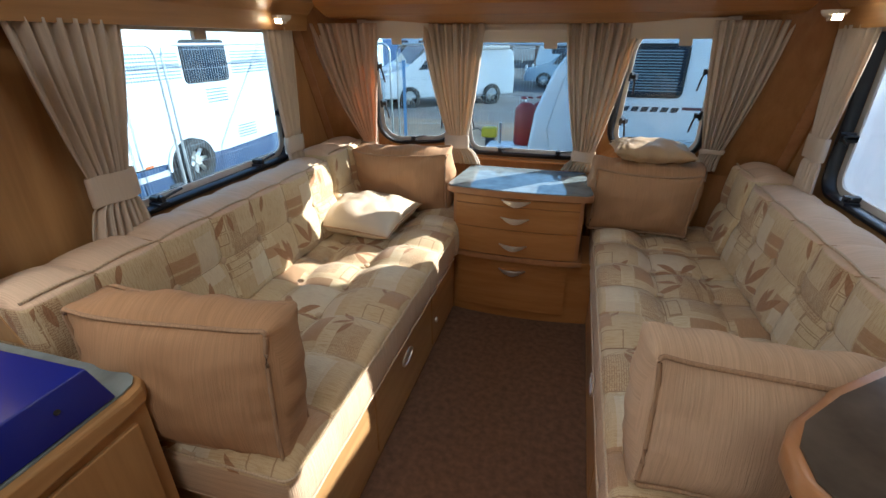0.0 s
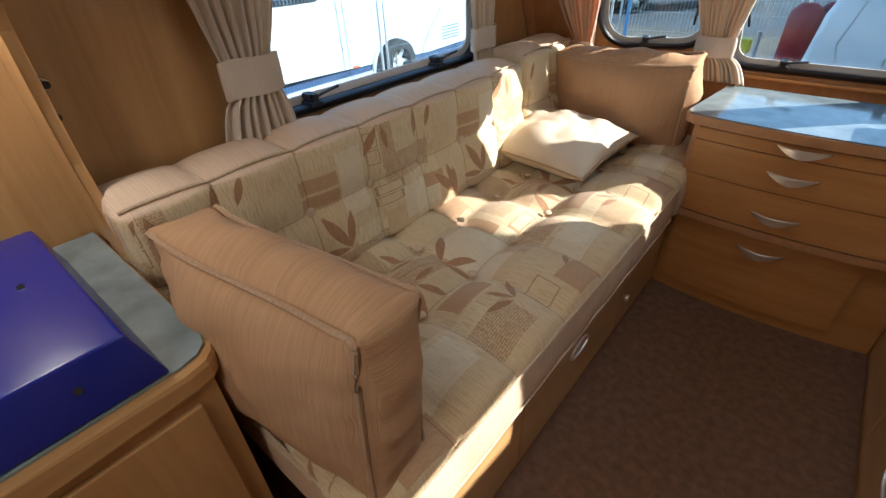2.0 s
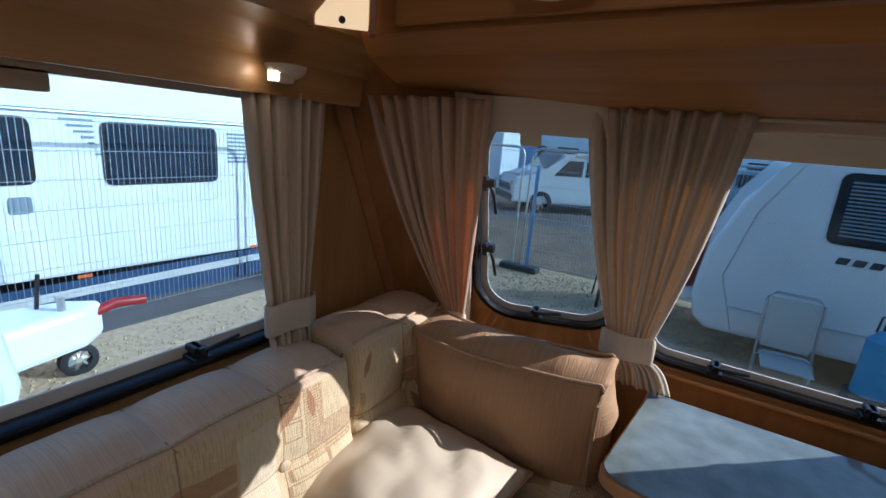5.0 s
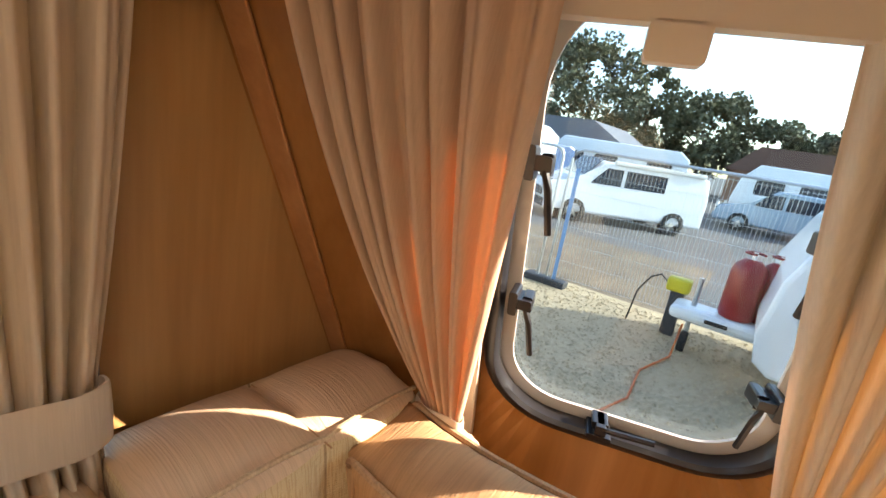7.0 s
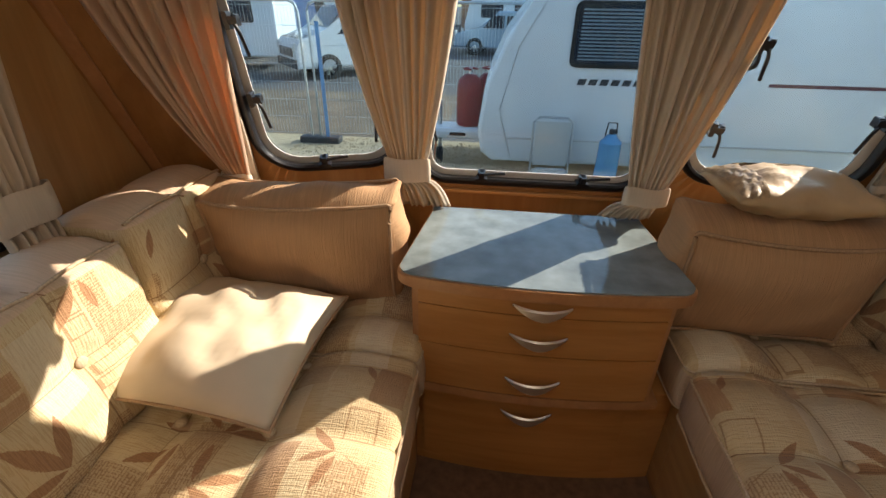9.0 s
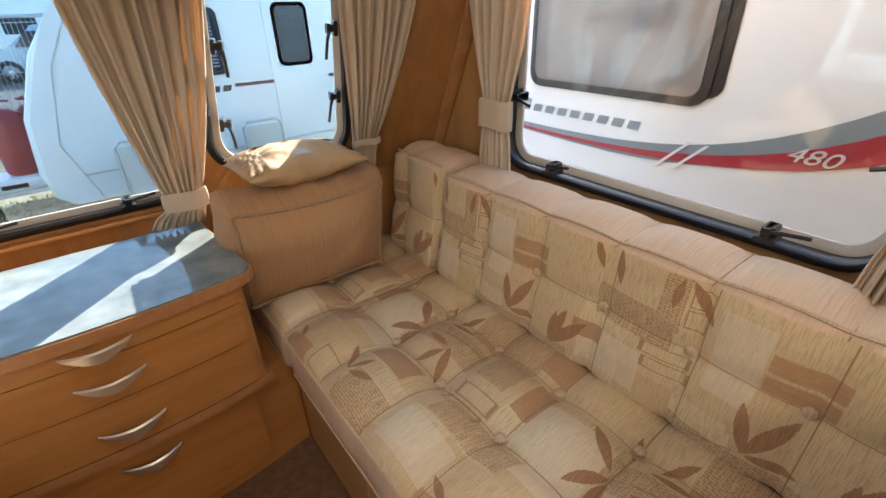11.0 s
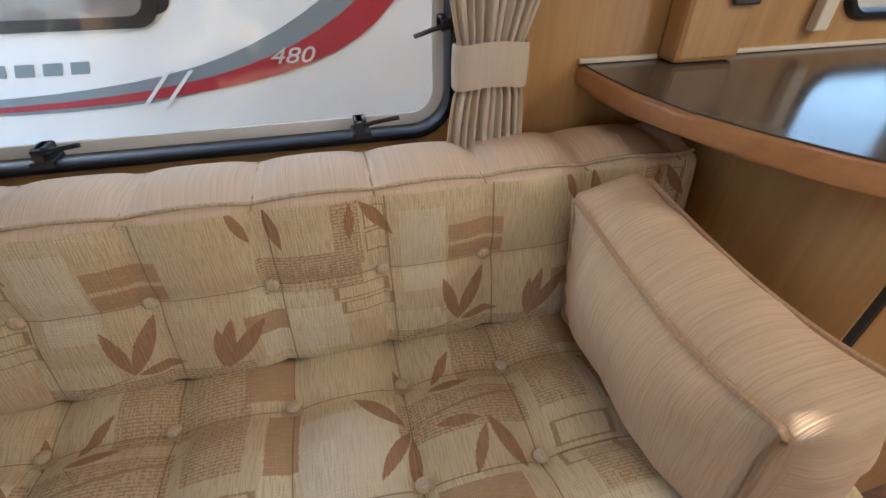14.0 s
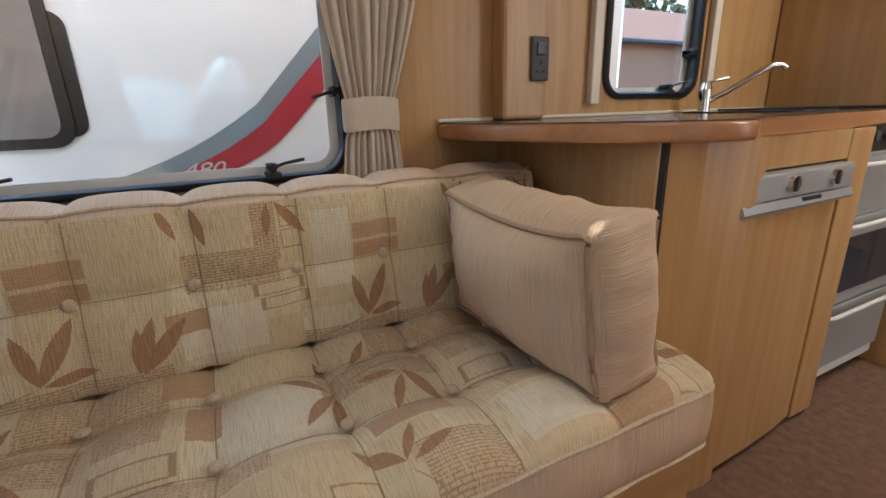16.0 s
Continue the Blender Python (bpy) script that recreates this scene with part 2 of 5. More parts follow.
BACK_FAB = fabric(
    "patterned_back_fabric",
    [(0.092, 0.522, 0.117, 0.616), (0.092, 0.522, 0.036, 0.625), (0.087, 0.522, 0.009, 0.530), (0.522, 0.507, 0.515, 0.59),
     (0.522, 0.507, 0.489, 0.605), (0.518, 0.505, 0.437, 0.592), (0.43, 0.735, 0.455, 0.795), (0.385, 0.717, 0.40, 0.79),
     (0.201, 0.717, 0.253, 0.785), (0.275, 0.72, 0.268, 0.785)],
    [(0.002, 0.105, 0.648, 0.682), (0.002, 0.105, 0.69, 0.724), (0.40, 0.47, 0.56, 0.60)],
    [(0.26, 0.43, 0.628, 0.703), (0.255, 0.30, 0.67, 0.79), (0.47, 0.57, 0.485, 0.512), (0.0, 0.23, 0.485, 0.512)],
    [(0.30, 0.45, 0.51, 0.60), (0.11, 0.19, 0.60, 0.76)],
    [(0.213, 0.247, 0.735, 0.772, 0.08), (0.213, 0.247, 0.692, 0.728, 0.08), (0.213, 0.300, 0.578, 0.60, 0.10), (0.22, 0.31, 0.607, 0.628, 0.10)],
    [(0.09, 0.522, 0.20, 0.495)], (0.02, 0.645))


def ribbed(name, color, bump=1.0, across="", depth=1.0):
    m = bpy.data.materials.new(name)
    m.use_nodes = True
    N = Nodes(m)
    tc = N.n.new("ShaderNodeTexCoord")
    mp = N.n.new("ShaderNodeMapping")
    mp.inputs["Scale"].default_value = {"": (300, 300, 14), "x": (460, 9, 9), "y": (9, 460, 9)}[across]
    N.l.new(tc.outputs["Object"], mp.inputs[0])
    f = N.noise(mp.outputs[0], 1.0, 3.0)
    if across:
        m2 = N.n.new("ShaderNodeMapping")
        m2.inputs["Scale"].default_value = (9, 9, 460)
        N.l.new(tc.outputs["Object"], m2.inputs[0])
        sn = N.n.new("ShaderNodeSeparateXYZ")
        N.l.new(tc.outputs["Normal"], sn.inputs[0])
        end = N.math("GREATER_THAN", N.math("ABSOLUTE", sn.outputs["xy".index(across)]), 0.72)
        f = N.mix(end, f, N.noise(m2.outputs[0], 1.0, 3.0))
    big = N.noise(tc.outputs["Object"], 6.0, 3.0)
    rp = N.n.new("ShaderNodeMapRange")
    rp.inputs["From Min"].default_value, rp.inputs["From Max"].default_value = 0.36, 0.64
    N.l.new(f, rp.inputs[0])
    c = N.mix(rp.outputs[0], tuple(x * (1 - 0.20 * depth) for x in color), tuple(min(1, x * (1 + 0.12 * depth)) for x in color))
    c = N.mix(N.math("MULTIPLY", big, 0.3), c, tuple(x * 0.8 for x in color))
    p = N.n["Principled BSDF"]
    N.l.new(c, p.inputs["Base Color"])
    p.inputs["Roughness"].default_value = 0.92
    bp = N.n.new("ShaderNodeBump")
    bp.inputs["Strength"].default_value = bump
    bp.inputs["Distance"].default_value = 0.002
    N.l.new(f, bp.inputs["Height"])
    N.l.new(bp.outputs[0], p.inputs["Normal"])
    return m


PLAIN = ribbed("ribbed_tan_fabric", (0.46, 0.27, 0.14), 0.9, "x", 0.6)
# Cushion tops: tan cloth lightened to hold the daylight grazing from the windows.
TOPF = ribbed("daylit_top_fabric", (0.66, 0.49, 0.345), 0.8, "y", 0.45)
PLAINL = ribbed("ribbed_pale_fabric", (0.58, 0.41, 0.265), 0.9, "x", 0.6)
SIDEF = ribbed("ribbed_side_fabric", (0.56, 0.40, 0.265), 1.0, "y", 0.6)
PIPE = ribbed("tan_piping", (0.42, 0.27, 0.16), 0.2)
PIPEL = ribbed("cream_piping", (0.55, 0.42, 0.28), 0.2)
CURT = ribbed("cream_curtain", (0.70, 0.615, 0.50), 0.3, "", 0.25)
# Copy of the cream cloth with the orange sun glow put into its colours.
CURTO = ribbed("sun_glow_curtain", (0.68, 0.52, 0.38), 0.3, "", 0.25)
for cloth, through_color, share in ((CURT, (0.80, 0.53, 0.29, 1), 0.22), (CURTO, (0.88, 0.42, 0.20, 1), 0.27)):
    cn, cl = cloth.node_tree.nodes, cloth.node_tree.links
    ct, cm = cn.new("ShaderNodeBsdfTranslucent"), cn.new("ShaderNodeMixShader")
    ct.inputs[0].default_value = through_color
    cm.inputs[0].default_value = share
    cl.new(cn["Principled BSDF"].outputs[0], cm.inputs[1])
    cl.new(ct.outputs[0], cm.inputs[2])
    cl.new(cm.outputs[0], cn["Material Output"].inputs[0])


def glow(name, color, power):
    m = bpy.data.materials.new(name)
    m.use_nodes = True
    p = m.node_tree.nodes["Principled BSDF"]
    p.inputs["Base Color"].default_value = (*color, 1)
    p.inputs["Emission Color"].default_value = (*color, 1)
    p.inputs["Emission Strength"].default_value = power
    return m


LED = glow("lit_lamp", (1.0, 0.82, 0.58), 12.0)
FROST = glow("frosted_lit_shade", (1.0, 0.72, 0.40), 0.35)
STEEL = mat("polished_steel", (0.70, 0.70, 0.70), 0.12, 1.0)
SILVER = mat("silver_panel", (0.45, 0.47, 0.46), 0.35, 0.6)
TYRE = mat("tyre_rubber", (0.02, 0.02, 0.02), 0.8)
TINT = mat("tinted_window", (0.02, 0.03, 0.045), 0.06)
GREYS = mat("grey_stripe", (0.22, 0.27, 0.30), 0.4)
REDS = mat("red_stripe", (0.42, 0.03, 0.05), 0.4)
DKGREY = mat("dark_grey_plastic", (0.045, 0.045, 0.05), 0.6)
GALV = mat("galvanised_wire", (0.55, 0.56, 0.56), 0.4, 0.8)
BLUEP = mat("faded_blue_paint", (0.16, 0.36, 0.60), 0.6)
ASPH = mat("worn_asphalt", (0.115, 0.10, 0.095), 0.9, bump=0.5, bscale=30, vary=0.25, vscale=1.2)
STONE = mat("pale_stone_chips", (0.50, 0.35, 0.215), 0.95, vary=0.3, vscale=30)
BROWNG = mat("brown_earth", (0.20, 0.13, 0.085), 0.95, vary=0.3, vscale=2, bump=0.6, bscale=20)
LEAFM = mat("tree_leaves", (0.12, 0.115, 0.06), 0.8, vary=0.45, vscale=0.5)
BARK = mat("tree_bark", (0.08, 0.06, 0.045), 0.9)
ROOF = mat("slate_roof", (0.16, 0.16, 0.18), 0.8)
RENDERW = mat("painted_wall", (0.52, 0.50, 0.47), 0.8)
BRICK = mat("brown_brick_wall", (0.30, 0.15, 0.10), 0.9)
GOLD = mat("satin_gold_fabric", (0.50, 0.36, 0.21), 0.5, vary=0.12, vscale=14, bump=0.3, bscale=90)
LACE = mat("crinkled_gold_lace", (0.40, 0.29, 0.17), 0.35, vary=0.4, vscale=70, bump=1.0, bscale=60)
PILLOW = mat("cream_satin_cushion", (0.62, 0.51, 0.37), 0.6, vary=0.05, vscale=10)
YEL = mat("yellow_plastic", (0.75, 0.55, 0.03), 0.4)
ORANGE = mat("orange_plastic", (0.75, 0.13, 0.02), 0.4)

# ---- mesh helpers ----
def part(name, bm, material, parent=None, label="", smooth=False, kind=""):
    me = bpy.data.meshes.new(name)
    bmesh.ops.recalc_face_normals(bm, faces=bm.faces)
    bm.to_mesh(me)
    bm.free()
    me.materials.append(material)
    if smooth:
        me.polygons.foreach_set("use_smooth", [True] * len(me.polygons))
        me.set_sharp_from_angle(angle=radians(50))
    ob = new(name, me)
    ob.parent = parent
    if label or kind:
        tagged(ob, label, kind=kind)
    return ob


def thing(name, at, label, category, group="", rz=0):
    ob = new(name)
    ob.matrix_world = pose(*at, 0, 0, rz)
    return tagged(ob, label, category, group)


def box(x0, x1, y0, y1, z0, z1, bevel=0.0, bm=None):
    bm = bm or bmesh.new()
    m = Matrix.LocRotScale(((x0 + x1) / 2, (y0 + y1) / 2, (z0 + z1) / 2), None, (abs(x1 - x0), abs(y1 - y0), abs(z1 - z0)))
    r = bmesh.ops.create_cube(bm, size=1, matrix=m)
    if bevel:
        es = list({e for v in r["verts"] for e in v.link_edges})
        bmesh.ops.bevel(bm, geom=es, offset=bevel, segments=2, affect="EDGES", profile=0.5)
    return bm


def cyl(p0, p1, r, r2=None, n=16, bm=None):
    bm = bm or bmesh.new()
    p0, p1 = Vector(p0), Vector(p1)
    d = p1 - p0
    m = Matrix.Translation((p0 + p1) / 2) @ d.to_track_quat("Z", "Y").to_matrix().to_4x4()
    bmesh.ops.create_cone(bm, cap_ends=True, segments=n, radius1=r, radius2=r if r2 is None else r2, depth=d.length, matrix=m)
    return bm


def prism(pts, z0, z1, bm=None, f=None, bevel=0.0):
    """An outline pushed from z0 to z1; f maps (u, v, w) to a place."""
    bm = bm or bmesh.new()
    f = f or (lambda u, v, w: (u, v, w))
    a = [bm.verts.new(f(u, v, z0)) for u, v in pts]
    b = [bm.verts.new(f(u, v, z1)) for u, v in pts]
    fs = [bm.faces.new(a[::-1]), bm.faces.new(b)]
    for i in range(len(pts)):
        j = (i + 1) % len(pts)
        bm.faces.new((a[i], a[j], b[j], b[i]))
    if bevel:
        es = [e for f2 in fs for e in f2.edges]
        bmesh.ops.bevel(bm, geom=es, offset=bevel, segments=2, affect="EDGES", profile=0.5)
    return bm


def rrect(u0, u1, v0, v1, r, n=8):
    pts = []
    for cu, cv, a0 in ((u1 - r, v0 + r, -90), (u1 - r, v1 - r, 0), (u0 + r, v1 - r, 90), (u0 + r, v0 + r, 180)):
        for i in range(n + 1):
            a = radians(a0 + 90 * i / n)
            pts.append((cu + r * math.cos(a), cv + r * math.sin(a)))
    return pts


def ring(bm, loops):
    """Faces between closed loops of equal length, the last joined to the first."""
    vs = [[bm.verts.new(p) for p in lp] for lp in loops]
    n = len(vs[0])
    for k in range(len(vs)):
        a, b = vs[k], vs[(k + 1) % len(vs)]
        for i in range(n):
            j = (i + 1) % n
            bm.faces.new((a[i], a[j], b[j], b[i]))
    return bm


def holed(f, u0, u1, v0, v1, hole, w0, w1):
    """A slab with a rounded hole. hole: (u0, u1, v0, v1, r)."""
    hp = rrect(*hole)
    cu, cv = (hole[0] + hole[1]) / 2, (hole[2] + hole[3]) / 2
    op = []
    for u, v in hp:
        du, dv = u - cu, v - cv
        k = min(((u1 - cu) if du > 0 else (u0 - cu)) / du if abs(du) > 1e-9 else 9e9, ((v1 - cv) if dv > 0 else (v0 - cv)) / dv if abs(dv) > 1e-9 else 9e9)
        op.append([cu + du * k, cv + dv * k])
    for c in ((u0, v0), (u1, v0), (u1, v1), (u0, v1)):
        i = min(range(len(op)), key=lambda i: (op[i][0] - c[0]) ** 2 + (op[i][1] - c[1]) ** 2)
        op[i] = list(c)
    bm = bmesh.new()
    return ring(bm, [[f(u, v, w0) for u, v in hp], [f(u, v, w0) for u, v in op], [f(u, v, w1) for u, v in op], [f(u, v, w1) for u, v in hp]])


def tube(points, r, closed=False, n=8, bm=None):
    bm = bm or bmesh.new()
    pts = [Vector(p) for p in points]
    N = len(pts)
    rings = []
    up = Vector((0.03, 0.05, 1)).normalized()
    for i, p in enumerate(pts):
        a = pts[(i - 1) % N] if closed or i > 0 else p
        b = pts[(i + 1) % N] if closed or i < N - 1 else p
        t = (b - a).normalized()
        s = t.cross(up)
        if s.length < 0.05:
            s = t.cross(Vector((1, 0, 0)))
        s.normalize()
        q = s.cross(t)
        rings.append([bm.verts.new(p + r * (math.cos(2 * math.pi * k / n) * s + math.sin(2 * math.pi * k / n) * q)) for k in range(n)])
    for i in range(N if closed else N - 1):
        a, b = rings[i], rings[(i + 1) % N]
        for k in range(n):
            bm.faces.new((a[k], a[(k + 1) % n], b[(k + 1) % n], b[k]))
    if not closed:
        bm.faces.new(rings[0][::-1])
        bm.faces.new(rings[-1])
    return bm


def soft(size, r, res=0.03, puff=(0, 0, 0), extra=None, uv=None):
    """A rounded, puffed block about its centre. extra(p, q) returns a shift for the point p of the plain block, now at q."""
    bm = bmesh.new()
    h = Vector(size) / 2
    n = [max(4, int(round(s / res))) for s in size]
    seen = {}

    def put(i, j, k):
        key = (i, j, k)
        if key not in seen:
            p = Vector((h.x * (2 * i / n[0] - 1), h.y * (2 * j / n[1] - 1), h.z * (2 * k / n[2] - 1)))
            inner = Vector([max(-(h[a] - r), min(h[a] - r, p[a])) for a in range(3)])
            d = p - inner
            q = inner + d.normalized() * r if d.length > 1e-9 else p.copy()
            u, v, w = p.x / h.x, p.y / h.y, p.z / h.z
            if i in (0, n[0]):
                q.x += math.copysign(puff[0] * (1 - v * v) * (1 - w * w), u)
            if j in (0, n[1]):
                q.y += math.copysign(puff[1] * (1 - u * u) * (1 - w * w), v)
            if k in (0, n[2]):
                q.z += math.copysign(puff[2] * (1 - u ** 4) * (1 - v ** 4), w)
            if extra:
                q = q + Vector(extra(p, q))
            seen[key] = bm.verts.new(q)
        return seen[key]

    def side(fix, val, a, b):
        for i in range(n[a]):
            for j in range(n[b]):
                ids = []
                for di, dj in ((0, 0), (1, 0), (1, 1), (0, 1)):
                    t = [0, 0, 0]
                    t[fix], t[a], t[b] = val, i + di, j + dj
                    ids.append(put(*t))
                bm.faces.new(ids)
    for fix, a, b in ((0, 1, 2), (1, 2, 0), (2, 0, 1)):
        side(fix, 0, b, a)
        side(fix, n[fix], a, b)
    if uv:
        lay = bm.loops.layers.uv.new("UVMap")
        for f in bm.faces:
            for lp in f.loops:
                lp[lay].uv = uv(lp.vert.co, f)
    return bm


# ---- shell ----
def shell(name, bm, m, label="", smooth=False):
    ob = part(name, bm, m, None, label, smooth)
    return tagged(ob, kind="structure")


Y0, YF, YS, XW, ZC = 0.6, 5.51, 5.26, 1.08, 1.95
shell("floor", box(-1.12, 1.12, Y0, 5.56, -0.06, 0.0), CARPET, "brown short-pile carpet over the whole floor")
# Assumed rooflights, never in view, that house the ceiling fill lamps.
ROOFL = ((-0.30, 0.30, 2.1, 2.7, 0.05), (-0.36, 0.36, 3.75, 4.47, 0.05))
for ya, yb, hole in ((Y0, 3.2, ROOFL[0]), (3.2, 5.56, ROOFL[1])):
    shell("ceiling", holed(lambda u, v, w: (u, v, w), -1.12, 1.12, ya, yb, hole, ZC, ZC + 0.05), CREAMP, "cream caravan ceiling with an added, unseen rooflight opening")
    shell("rooflight", prism(rrect(hole[0] - 0.02, hole[1] + 0.02, hole[2] - 0.02, hole[3] + 0.02, 0.05), ZC + 0.051, ZC + 0.056), CREAMP, "added opaque cream cover over the unseen rooflight opening")
WL = (3.985, 4.875, 0.81, 1.38, 0.07)
WR = (4.04, 4.92, 0.81, 1.38, 0.07)
W2 = (2.73, 3.16, 0.985, 1.40, 0.06)
DOOR = (1.75, 2.35, 0.03, 1.80, 0.08)


def left(u, v, w):
    return (-XW - w, u, v)


def right(u, v, w):
    return (XW + w, u, v)


shell("wall_west", holed(left, 3.5, YS, -0.06, ZC, WL, 0, 0.03), WOOD, "light wood-veneered side wall with a window")
shell("wall_west_rear", holed(left, Y0, 3.5, -0.06, ZC, DOOR, 0, 0.03), WOOD, "light wood-veneered side wall with open doorway")
shell("wall_east", holed(right, 3.6, YS, -0.06, ZC, WR, 0, 0.03), WOOD, "light wood-veneered side wall with a window")
shell("wall_east_kitchen", holed(right, Y0, 3.6, -0.06, ZC, W2, 0, 0.03), WOOD, "light wood-veneered kitchen wall with a small window")
shell("wall_south", box(-1.12, 1.12, Y0 - 0.03, Y0, -0.06, ZC), WOOD, "light wood rear partition")
CX = -0.03


def rake(v):
    """How far the front leans into the room at the height v."""
    return 0.46 * max(0.0, v - 0.735)


def front(u, v, w):
    return (CX + u, YF + w - rake(v), v)


def corner_plane(x0, x1):
    a, b = Vector((x0, 5.35)), Vector((x1, YF))
    d = (b - a).normalized()
    q = Vector((-d.y, d.x)) if x1 > x0 else Vector((d.y, -d.x))
    return lambda u, v, w: (a.x + d.x * u + q.x * (w - rake(v)), a.y + d.y * u + q.y * (w - rake(v)), v), (b - a).length




def tapered(f, S):
    """The corner windows narrow towards their tops on the inner side."""
    def g(u, v, w):
        k = 0.40 * min(0.5, max(0.0, v - 0.8))
        return f(u * (1 - k) if u <= 0.445 else S - (S - u) * (S - 0.445 * (1 - k)) / (S - 0.445), v, w)
    return g


fl, SL = corner_plane(-0.86, CX - 0.355)
fr, SR = corner_plane(0.80, CX + 0.355)
wl, wr = tapered(fl, SL), tapered(fr, SR)
WC = (-0.335, 0.325, 0.735, 1.345, 0.07)
WF = (0.045, 0.445, 0.795, 1.36, 0.11)
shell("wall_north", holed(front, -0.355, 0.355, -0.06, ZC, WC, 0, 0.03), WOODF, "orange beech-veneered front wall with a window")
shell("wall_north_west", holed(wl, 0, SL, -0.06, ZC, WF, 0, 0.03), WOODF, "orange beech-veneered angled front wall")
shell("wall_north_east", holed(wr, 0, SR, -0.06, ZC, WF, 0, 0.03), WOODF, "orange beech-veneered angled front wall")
for s, nm, edge in ((-1, "wall_corner_west", fl), (1, "wall_corner_east", fr)):
    def corner(u, v, w, s=s, edge=edge):
        a = Vector((s * XW, 5.26 - 0.44 * max(0.0, v - 0.735), v))
        return tuple(a.lerp(Vector(edge(0.0, v, 0.0)), u) + Vector((s * w * 0.4, w, 0)))
    bm = prism([(0, -0.06), (1.03, -0.06), (1.03, 0.735), (0, 0.735)], 0.0, 0.02, f=corner)
    prism([(0, 0.735), (1.03, 0.735), (1.03, ZC), (0, ZC)], 0.0, 0.02, bm, corner)
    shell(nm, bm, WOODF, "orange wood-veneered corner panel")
    shell("trim", prism([(0.03, 0.79), (0.15, 0.79), (0.15, 1.42), (0.03, 1.42)], -0.006, 0.0, f=corner, bevel=0.002), EDGE, "narrow wooden joint strip in the corner")
    shell("trim", prism([(-0.016, 0.70), (0.026, 0.70), (0.026, 1.38), (-0.016, 1.38)], -0.018, 0.0, f=edge, bevel=0.003), CREAMP, "cream upright strip beside the corner window")
shell("sill_trim", box(-0.36, 0.30, 5.488, 5.508, 0.694, 0.706, 0.003), WOODX, "thin wooden ledge below the front window")


# ---- windows ----
def window(name, f, hole, latches, label, clip=None, pane=GLASS):
    u0, u1, v0, v1, r = hole
    w = tagged(new(name), label, kind="structure")
    loops = []
    for o, d in ((-0.002, 0.030), (0.012, 0.030), (0.018, 0.0), (0.012, -0.010), (0.0, -0.012), (-0.006, -0.004)):
        loops.append([f(u, v, d - 0.002) for u, v in rrect(u0 - o, u1 + o, v0 - o, v1 + o, r + o)])
    part("window_frame", ring(bmesh.new(), loops), BLACK, w, "black rubber window seal", True)
    loops = []
    for o, d in ((0.0, 0.030), (0.03, 0.030), (0.03, 0.040), (-0.004, 0.042), (-0.022, 0.040), (-0.022, 0.034)):
        loops.append([f(u, v, d) for u, v in rrect(u0 - o, u1 + o, v0 - o, v1 + o, max(0.02, r + o))])
    part("window_surround", ring(bmesh.new(), loops), GREYP, w, "grey translucent acrylic window rim", True)
    bm = prism(rrect(u0 - 0.02, u1 + 0.02, v0 - 0.02, v1 + 0.02, r), 0.048, 0.051, None, f)
    g = part("pane", bm, pane, w, "tinted acrylic pane" if pane is not GLASS else "clear acrylic pane")
    g.visible_shadow = False
    for lu, lv, side in latches:
        e = new("window_latch")
        e.parent = w

        def g2(a, b, c, lu=lu, lv=lv, side=side):
            return f(lu + (a if side == 0 else -side * b), lv + (b if side == 0 else a), c)
        lb = bmesh.new()
        for p in ((-0.018, 0.018, -0.002, 0.010, 0.006), (-0.007, 0.009, 0.006, 0.030, 0.004), (-0.012, 0.012, 0.016, 0.030, -0.006)):
            prism(rrect(p[0], p[1], p[2], p[3], 0.003, 2), -p[4] - 0.012, 0.028, lb, g2)
        part("latch_body", lb, BLACK, e)
        sg = 1 if side == 0 and f is not right else -1
        way = [(sg * 0.004, 0.022, -0.012), (sg * 0.024, 0.030, -0.020), (sg * 0.072, 0.038, -0.026)]
        if f is right and side:
            way = [(-0.002, 0.020, -0.012), (-0.004, 0.045, -0.020), (-0.014, 0.082, -0.024)]
        pts = [Vector(g2(*p)) for p in way]
        part("latch_lever", tube(pts, 0.0042, n=6), BLACK, e, smooth=True)
    if clip is not None:
        b = bmesh.new()
        prism(rrect(clip - 0.028, clip + 0.028, v1 - 0.080, v1 - 0.052, 0.005, 3), -0.030, -0.014, b, f)
        part("blind_catch", b, CREAMP, w, "cream plastic blind catch")
    b = bmesh.new()
    prism(rrect(u0 - 0.03, u1 + 0.03, v1 - 0.055, v1 + 0.015, 0.006, 3), -0.030, -0.013, b, f)
    part("blind_cassette", b, CREAMP, w, "beige roller blind cassette", True)
    return w


window("window_1", left, WL, [(4.128, 0.81, 0), (4.645, 0.81, 0), (4.87, 1.0, 1), (3.99, 0.98, -1)], "side window with a black rubber frame and catches", 4.42, GLASSW)
window("window_2", right, WR, [(4.213, 0.81, 0), (4.748, 0.81, 0), (4.025, 1.0, -1), (4.905, 1.0, 1)], "side window with a black rubber frame and catches", 4.45)
window("window_3", front, WC, [(-0.155, 0.735, 0), (0.155, 0.735, 0), (-0.325, 0.95, -1), (0.315, 0.95, 1)], "front centre window with a black rubber frame and catches", 0.08, GLASSN)
window("window_4", wl, WF, [(0.215, 0.795, 0), (0.060, 1.005, -1), (0.415, 0.950, 1), (0.060, 1.185, -1), (0.415, 1.155, 1)], "angled front corner window with black catches", 0.19, GLASSN)
window("window_5", wr, WF, [(0.215, 0.795, 0), (0.060, 1.005, -1), (0.415, 0.950, 1), (0.060, 1.185, -1), (0.415, 1.155, 1)], "angled front corner window with black catches", 0.19, GLASSN)
